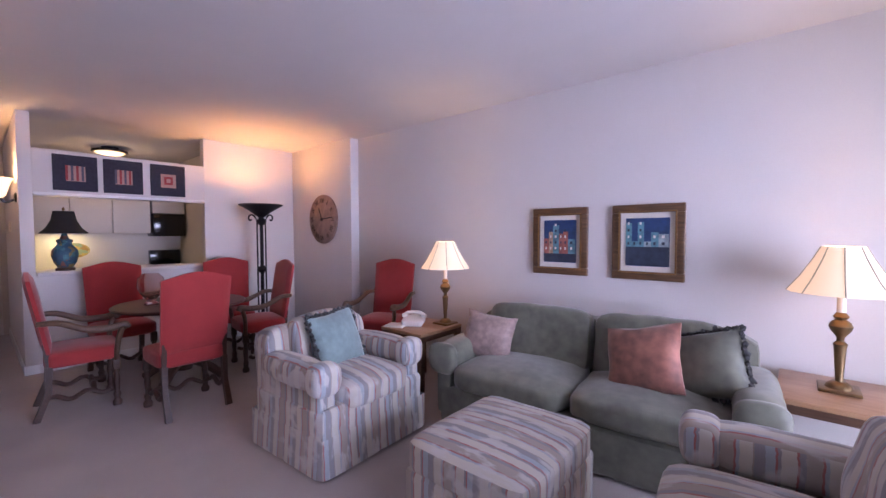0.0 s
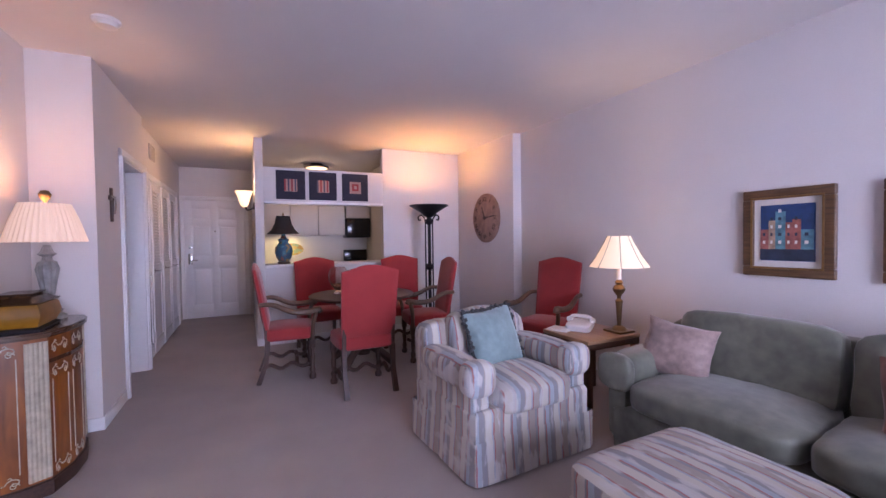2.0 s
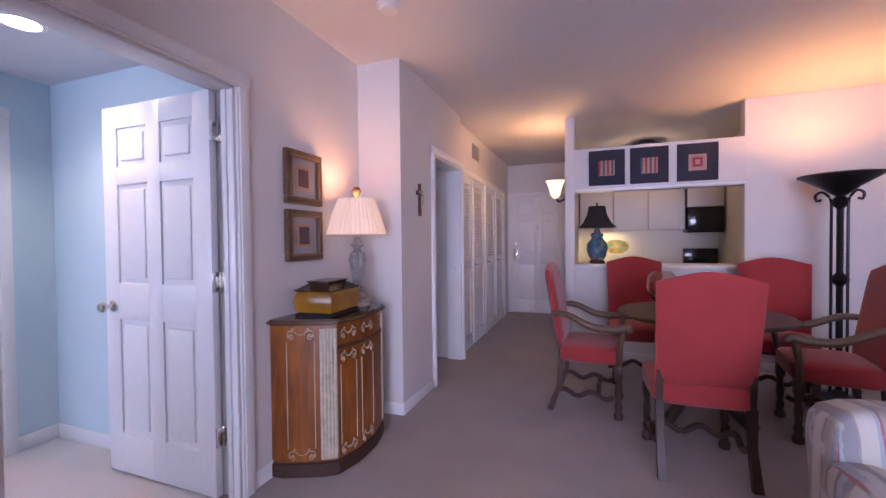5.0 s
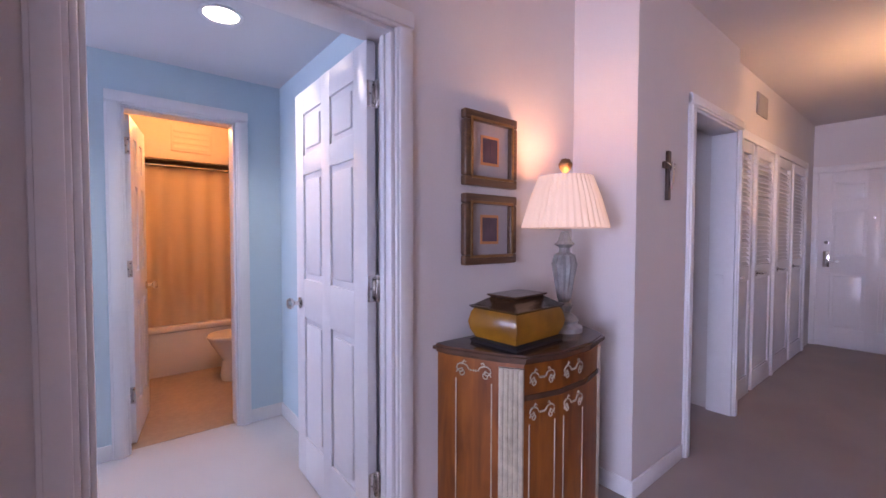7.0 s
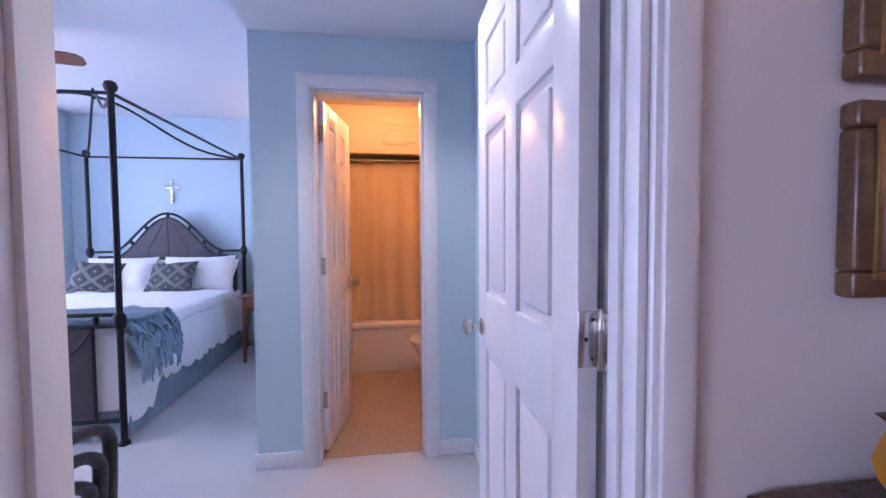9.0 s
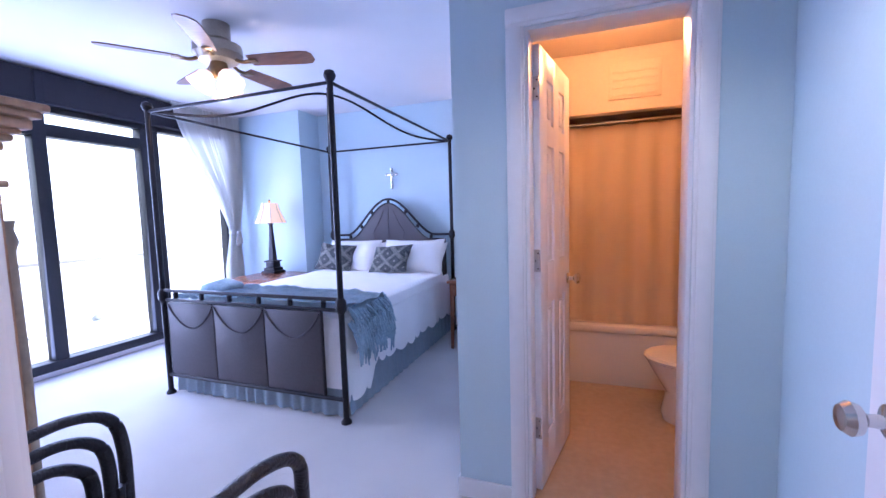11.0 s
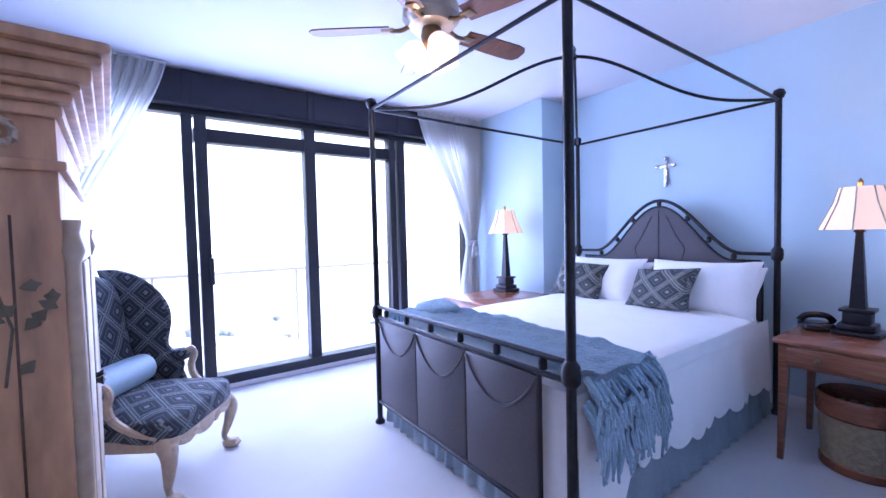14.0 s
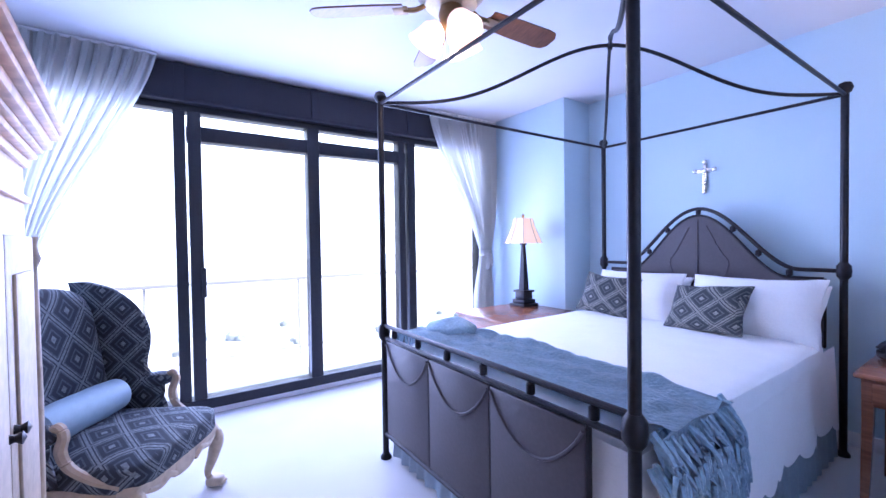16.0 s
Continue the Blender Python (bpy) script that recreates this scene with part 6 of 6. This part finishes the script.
night_table(pose(-1.195, -4.49, 0), 0.63, 0.62, "mahogany nightstand with slim square legs")
night_table(pose(1.235, -4.13, 0), 0.70, 0.82, "mahogany nightstand beside the window")
obelisk_lamp(pose(-1.15, -4.60, 0.67) @ Matrix.Diagonal((1.27, 1.27, 1.28, 1)), "dark obelisk bedside lamp with bell shade, lit", 6.5)
obelisk_lamp(pose(1.41, -4.41, 0.67) @ Matrix.Diagonal((1.3, 1.3, 1.31, 1)), "dark obelisk bedside lamp with bell shade, lit", 3.5)
tp = thing("bedside_telephone", pose(-0.98, -4.58, 0.67, 0, 0, 30), "black corded telephone on nightstand", "telephone")
part("body", moved(soft(0.15, 0.14, 0.05, 5, wrinkle=0), pose(0, 0, 0.025)), BLACKGLASS, tp)
part("handset", tube(curve([(-0.08, 0, 0.05), (-0.04, 0, 0.085), (0.04, 0, 0.085), (0.08, 0, 0.05)]), 0.018), BLACKGLASS, tp)
wb = thing("waste_basket", pose(-1.20, -4.42, 0) @ Matrix.Diagonal((1.28, 1.28, 1.4, 1)), "woven cane waste basket with wooden rims", "basket")
part("body", lathe([(0.12, 0.0), (0.125, 0.03), (0.135, 0.22), (0.13, 0.22), (0.12, 0.04), (0, 0.03)], 36, 18, 0.015), WICKER, wb)
part("rim", lathe([(0.135, 0.20), (0.145, 0.21), (0.145, 0.27), (0.135, 0.28), (0.13, 0.27), (0.13, 0.21)], 32), MAHOG, wb)
part("base_band", lathe([(0.128, 0.0), (0.132, 0.005), (0.132, 0.03), (0.126, 0.035)], 32), MAHOG, wb)

# ceiling fan
FX, FY = 0.18, -2.70
fan = thing("ceiling_fan", pose(FX, FY, CEIL - 0.05), "five-blade walnut ceiling fan with brass fittings", "ceiling fan")
part("motor", lathe([(0.085, 0.05), (0.085, -0.05), (0.07, -0.06), (0.15, -0.09), (0.155, -0.15), (0.12, -0.19), (0.06, -0.20)], 32), plain("cream_brass_motor", (0.34, 0.30, 0.24), 0.3, 0.5, vary=0.15), fan)
part("light_stem", lathe([(0.05, -0.19), (0.06, -0.24), (0.045, -0.29), (0.02, -0.31)], 24), BRASS, fan)
for k in range(5):
    a = 72 * k + 52
    ir = part("blade_iron", moved(join([tube(curve([(0.10, 0, -0.17), (0.16, 0, -0.20), (0.22, 0, -0.20)]), 0.012), box(0.2, -0.03, -0.205, 0.27, 0.03, -0.197, 0.002)]), side_z(a)), BRASS, fan)
    bl_ = bmesh.new()
    ring = [(0.22, -0.055), (0.4, -0.065), (0.58, -0.068), (0.63, -0.06), (0.655, -0.03), (0.655, 0.03), (0.63, 0.06), (0.58, 0.068), (0.4, 0.065), (0.22, 0.055)]
    lo = [bl_.verts.new((x, y, -0.004)) for x, y in ring]
    hi = [bl_.verts.new((x, y, 0.004)) for x, y in ring]
    bl_.faces.new(lo)
    bl_.faces.new(hi)
    for i in range(len(lo)):
        bl_.faces.new((lo[i], lo[(i + 1) % 10], hi[(i + 1) % 10], hi[i]))
    part("blade", moved(bl_, side_z(a) @ pose(0, 0, -0.193, -12)), FANWOOD, fan)
for k in range(3):
    a = 120 * k + 50
    g = part("glass_shade", moved(lathe([(0.028, 0), (0.055, -0.03), (0.066, -0.07), (0.084, -0.12), (0.081, -0.12), (0.062, -0.07), (0.05, -0.03)], 20), side_z(a) @ pose(0.06, 0, -0.27, 0, -35)), shade_mat("fan_glass_lit", (0.7, 0.6, 0.52), (1, 0.66, 0.46), 0.55), fan)
    part("bulb", moved(lathe([(0, 0), (0.018, -0.01), (0.026, -0.04), (0.018, -0.065), (0, -0.07)], 12), side_z(a) @ pose(0.065, 0, -0.285, 0, -35)), BULB, g)
part("pull_chain", tube([(0.03, 0.02, -0.29), (0.03, 0.02, -0.45)], 0.002, 5), BRASS, fan)
lamp("fan_light", "POINT", (FX, FY, CEIL - 0.47), 7, (1, 0.74, 0.52), 0.08)

# armoire
AX0, AX1, AY0, AY1, AH = -0.42, 0.48, -1.285, -0.755, 1.57
ar = thing("armoire", pose(AX0, AY0, 0, 0, 0, 4) @ pose(-AX0, -AY0, 0), "distressed pine armoire with painted vines and cornice", "armoire")
part("carcass", box(AX0, AY0, 0.10, AX1, AY1, AH, 0.006), PINE, ar)
part("plinth", box(AX0 - 0.03, AY0 - 0.03, 0, AX1 + 0.03, AY1, 0.12, 0.012), PINE, ar)
for k, (g, z0, z1) in enumerate(((0.014, AH - 0.02, AH + 0.01), (0.032, AH + 0.01, AH + 0.034), (0.046, AH + 0.034, AH + 0.05), (0.066, AH + 0.05, AH + 0.085), (0.085, AH + 0.085, AH + 0.108), (0.10, AH + 0.108, AH + 0.135))):
    part("cornice_moulding", box(AX0 - g, AY0 - g, z0, AX1 + g * 0.8, AY1, z1, 0.009), PINE, ar)
part("frieze_moulding", join([box(AX0 - 0.015, AY0 - 0.015, AH - 0.135, AX1 + 0.015, AY1, AH - 0.112, 0.006)]), PINE, ar)
for k in range(7):
    y = AY1 - 0.05 - k * 0.066
    part("carved_scroll", tube([(AX0 - 0.006, y + 0.028 * math.cos(q * 0.7) * (1 - q / 14), AH - 0.063 + 0.034 * math.sin(q * 0.7) * (1 - q / 14)) for q in range(12)], 0.0085, 6), BLEACH, ar)
part("side_groove", box(AX0 - 0.003, AY0 + 0.077, 0.14, AX0 + 0.002, AY0 + 0.082, AH - 0.23, 0), ARMWOOD, ar)
rg = random.Random(3)
for zc in (1.10, 0.62, 0.42):
    bms = [tube([(AX0 - 0.003, AY0 + 0.10, zc - 0.12), (AX0 - 0.003, AY0 + 0.085, zc), (AX0 - 0.003, AY0 + 0.11, zc + 0.1)], 0.003, 5)]
    for k in range(11):
        y, z, a = AY0 + rg.uniform(0.02, 0.17), zc + rg.uniform(-0.09, 0.09), rg.uniform(0, 6.28)
        leaf = bmesh.new()
        rim = [(y + 0.02 * rr * math.cos(t + a), z + 0.02 * rr * math.sin(t + a)) for t, rr in ((0, 1), (0.6, 0.6), (1.2, 0.75), (2.2, 0.5), (3.14, 0.9), (4.0, 0.5), (5.0, 0.75), (5.7, 0.6))]
        mid = leaf.verts.new((AX0 - 0.005, y, z))
        up_ = [leaf.verts.new((AX0 - 0.004, q[0], q[1])) for q in rim]
        dn_ = [leaf.verts.new((AX0 + 0.001, q[0], q[1])) for q in rim]
        for i in range(8):
            leaf.faces.new((mid, up_[i], up_[(i + 1) % 8]))
            leaf.faces.new((up_[i], up_[(i + 1) % 8], dn_[(i + 1) % 8], dn_[i]))
        bms.append(leaf)
    part("painted_vine", join(bms), VINE, ar, "painted green leaf spray")
for k in range(2):
    xa = AX0 + 0.05 + k * 0.405
    dr = part("door", box(xa, AY0 - 0.022, 0.16, xa + 0.395, AY0 - 0.001, AH - 0.24, 0.005), BLEACH, ar)
    part("door_panel", box(xa + 0.07, AY0 - 0.030, 0.24, xa + 0.325, AY0 - 0.021, AH - 0.34, 0.008), BLEACH, dr)
    part("knob", moved(lathe([(0.012, 0), (0.008, 0.012), (0.016, 0.025), (0, 0.032)], 12), pose(xa + (0.365 if k == 0 else 0.03), AY0 - 0.022, 0.85, 90)), IRON, dr)
for s, x in ((0, AX0 + 0.02), (1, AX1 - 0.02)):
    part("corner_column", moved(lathe([(0.018, 0.16), (0.024, 0.2), (0.016, 0.24), (0.02, 0.8), (0.016, 1.23), (0.026, 1.26), (0.016, 1.30), (0.022, 1.33)], 14), pose(x, AY0 - 0.012, 0)), BLEACH, ar)

# wing chair, turned towards the bed; it faces its own +y
wc = thing("wing_chair", pose(1.13, -1.31, 0, 0, 0, 146), "diamond-lattice upholstered wing chair with carved bleached legs", "armchair")
bm = soft(0.60, 0.66, 0.14, 6, 11, crown=0.035, wrinkle=0.004)
for v in bm.verts:
    v.co.x *= 1 + 0.10 * v.co.y / 0.33
part("seat", moved(bm, pose(0, 0.09, 0.365)), LATTICE, wc)
bm = soft(0.54, 0.14, 0.68, 5, 13, wrinkle=0.004)
for v in bm.verts:
    if v.co.z > 0:
        v.co.z += 0.05 * math.cos(v.co.x / 0.27 * math.pi / 2) * v.co.z / 0.37
part("backrest", moved(bm, pose(0, -0.235, 0.715, 10)), LATTICE, wc)
for s in (-1, 1):
    wg = bmesh.new()
    cols_ = []
    for k in range(29):
        t = k / 28
        z = 0.36 + t * 0.745
        ear = 0.25 * max(0.0, math.sin(math.pi * min(1.0, max(0.0, (t - 0.16) / 0.84)) ** 1.25)) ** 0.6
        reach = 0.10 + ear + 0.26 * (1 / (1 + math.exp((t - 0.27) / 0.045)))
        yb = -0.24 - 0.13 * t
        th = 0.030 * (1 - 0.25 * t)
        ring = []
        for q in range(14):
            a = 2 * math.pi * q / 14
            yy = yb + reach * (0.5 - 0.5 * math.copysign(abs(math.cos(a)) ** 0.6, math.cos(a)))
            flare = 0.05 * (yy - yb) * (1 + t)
            ring.append(wg.verts.new((s * (0.285 + 0.03 * (1 - t) + flare + th * math.copysign(abs(math.sin(a)) ** 0.7, math.sin(a))), yy, z)))
        cols_.append(ring)
    for a, b in zip(cols_, cols_[1:]):
        for q in range(14):
            wg.faces.new((a[q], a[(q + 1) % 14], b[(q + 1) % 14], b[q]))
    wg.faces.new(cols_[0])
    wg.faces.new(cols_[-1])
    part("wing", wg, LATTICE, wc)
    part("arm_roll", moved(soft(0.095, 0.26, 0.085, 3, 7, wrinkle=0.003), pose(s * 0.335, 0.00, 0.555, 6)), LATTICE, wc)
    part("arm_scroll", tube(curve([(s * 0.335, 0.10, 0.575), (s * 0.335, 0.135, 0.600), (s * 0.335, 0.155, 0.565), (s * 0.33, 0.135, 0.50), (s * 0.32, 0.16, 0.43), (s * 0.31, 0.24, 0.375), (s * 0.30, 0.34, 0.34)]), [0.022 - 0.006 * abs(k / 24 - 1) for k in range(49)], 8), BLEACH, wc, "carved bleached arm scroll")
    leg = curve([(s * 0.26, 0.34, 0.33), (s * 0.295, 0.385, 0.25), (s * 0.285, 0.375, 0.16), (s * 0.265, 0.355, 0.08), (s * 0.27, 0.365, 0.045), (s * 0.28, 0.385, 0.03)])
    part("front_leg", join([tube(leg, [max(0.016, 0.050 - 0.034 * min(1, k / 26)) for k in range(len(leg))], 10), moved(soft(0.075, 0.09, 0.05, 3, wrinkle=0.002), pose(s * 0.28, 0.385, 0.026))] + [moved(lathe([(0, -0.012), (0.012, -0.006), (0.012, 0.006), (0, 0.012)], 8), pose(s * 0.28 + dx, 0.425, 0.016)) for dx in (-0.02, 0, 0.02)] + [moved(soft(0.05, 0.035, 0.07, 3, 5, wrinkle=0.006), pose(s * 0.285, 0.405, 0.27))]), BLEACH, wc, "carved cabriole leg with claw foot")
    part("rear_leg", tube([(s * 0.25, -0.26, 0.32), (s * 0.25, -0.30, 0.15), (s * 0.25, -0.36, 0)], [0.028, 0.024, 0.022], square=True), BLEACH, wc)
bms = [moved(soft(0.60, 0.045, 0.06, 6, wrinkle=0.004), pose(0, 0.385, 0.305)), moved(soft(0.16, 0.04, 0.11, 2.5, wrinkle=0.008), pose(0, 0.398, 0.285))]
for q in (-1, 1):
    bms.append(moved(tube(curve([(0.07 * q, 0.405, 0.26), (0.12 * q, 0.41, 0.285), (0.18 * q, 0.405, 0.27), (0.24 * q, 0.40, 0.29)]), 0.014, 6), pose(0, 0, 0)))
    bms.append(box(q * 0.285 - 0.02, -0.26, 0.27, q * 0.285 + 0.02, 0.37, 0.33, 0.006))
part("seat_rail", join(bms), BLEACH, wc, "carved bleached seat rail")
bo = thing("bolster_cushion", pose(1.13, -1.31, 0, 0, 0, 146) @ pose(0.02, -0.06, 0.535, 0, 90), "pale blue satin bolster cushion on wing chair", "cushion")
part("cover", moved(lathe([(0, -0.23), (0.05, -0.228), (0.078, -0.21), (0.085, -0.1), (0.086, 0.1), (0.078, 0.21), (0.05, 0.228), (0, 0.23)], 24), pose(0, 0, 0)), BOLSTER, bo)
for s in (-1, 1):
    part("button", moved(lathe([(0.014, 0), (0.01, 0.006), (0, 0.008)], 10), pose(0, 0, s * 0.229, 0 if s > 0 else 180)), BOLSTER, bo)

# black rattan armchair beside the doorway
rk = thing("rattan_chair", pose(-1.036, -1.087, 0, 0, 0, 180) @ Matrix.Diagonal((1.05, 1.1, 0.934, 1)), "black rattan armchair with looped arms", "chair")
part("seat", moved(soft(0.54, 0.46, 0.06, 6, wrinkle=0.003), pose(0, 0, 0.42)), BLACKCLOTH, rk)
BLKR = plain("black_braided_rattan", (0.012, 0.011, 0.014), 0.35, vary=0.4, grain=120, bumps=1.0, dist=0.006)
for s in (-1, 1):
    for r, dz in ((0.30, 0.0), (0.255, -0.07), (0.21, -0.14)):
        part("arm_loop", tube(curve([(s * 0.33, -0.24, 0.74 + dz), (s * 0.36, 0.0, 0.745 + dz), (s * 0.37, r * 0.55, 0.75 + dz), (s * 0.37, r * 0.9, 0.70 + dz), (s * 0.36, r, 0.58 + dz * 0.6), (s * 0.35, r * 0.98, 0.30)]), 0.019, 10), BLKR, rk)
    part("front_leg", tube([(s * 0.35, 0.27, 0.45), (s * 0.34, 0.25, 0)], 0.02), BLKR, rk)
    part("rear_leg", tube([(s * 0.28, -0.25, 0.78), (s * 0.28, -0.24, 0)], 0.02), BLKR, rk)
for k in range(7):
    part("back_rod", tube([(-0.27 + k * 0.09, -0.25, 0.42), (-0.27 + k * 0.09, -0.27, 0.80)], 0.010), BLKR, rk)
part("back_hoop", tube(curve([(-0.33, -0.24, 0.74), (-0.25, -0.28, 0.81), (0, -0.29, 0.83), (0.25, -0.28, 0.81), (0.33, -0.24, 0.74)]), 0.02), BLKR, rk)
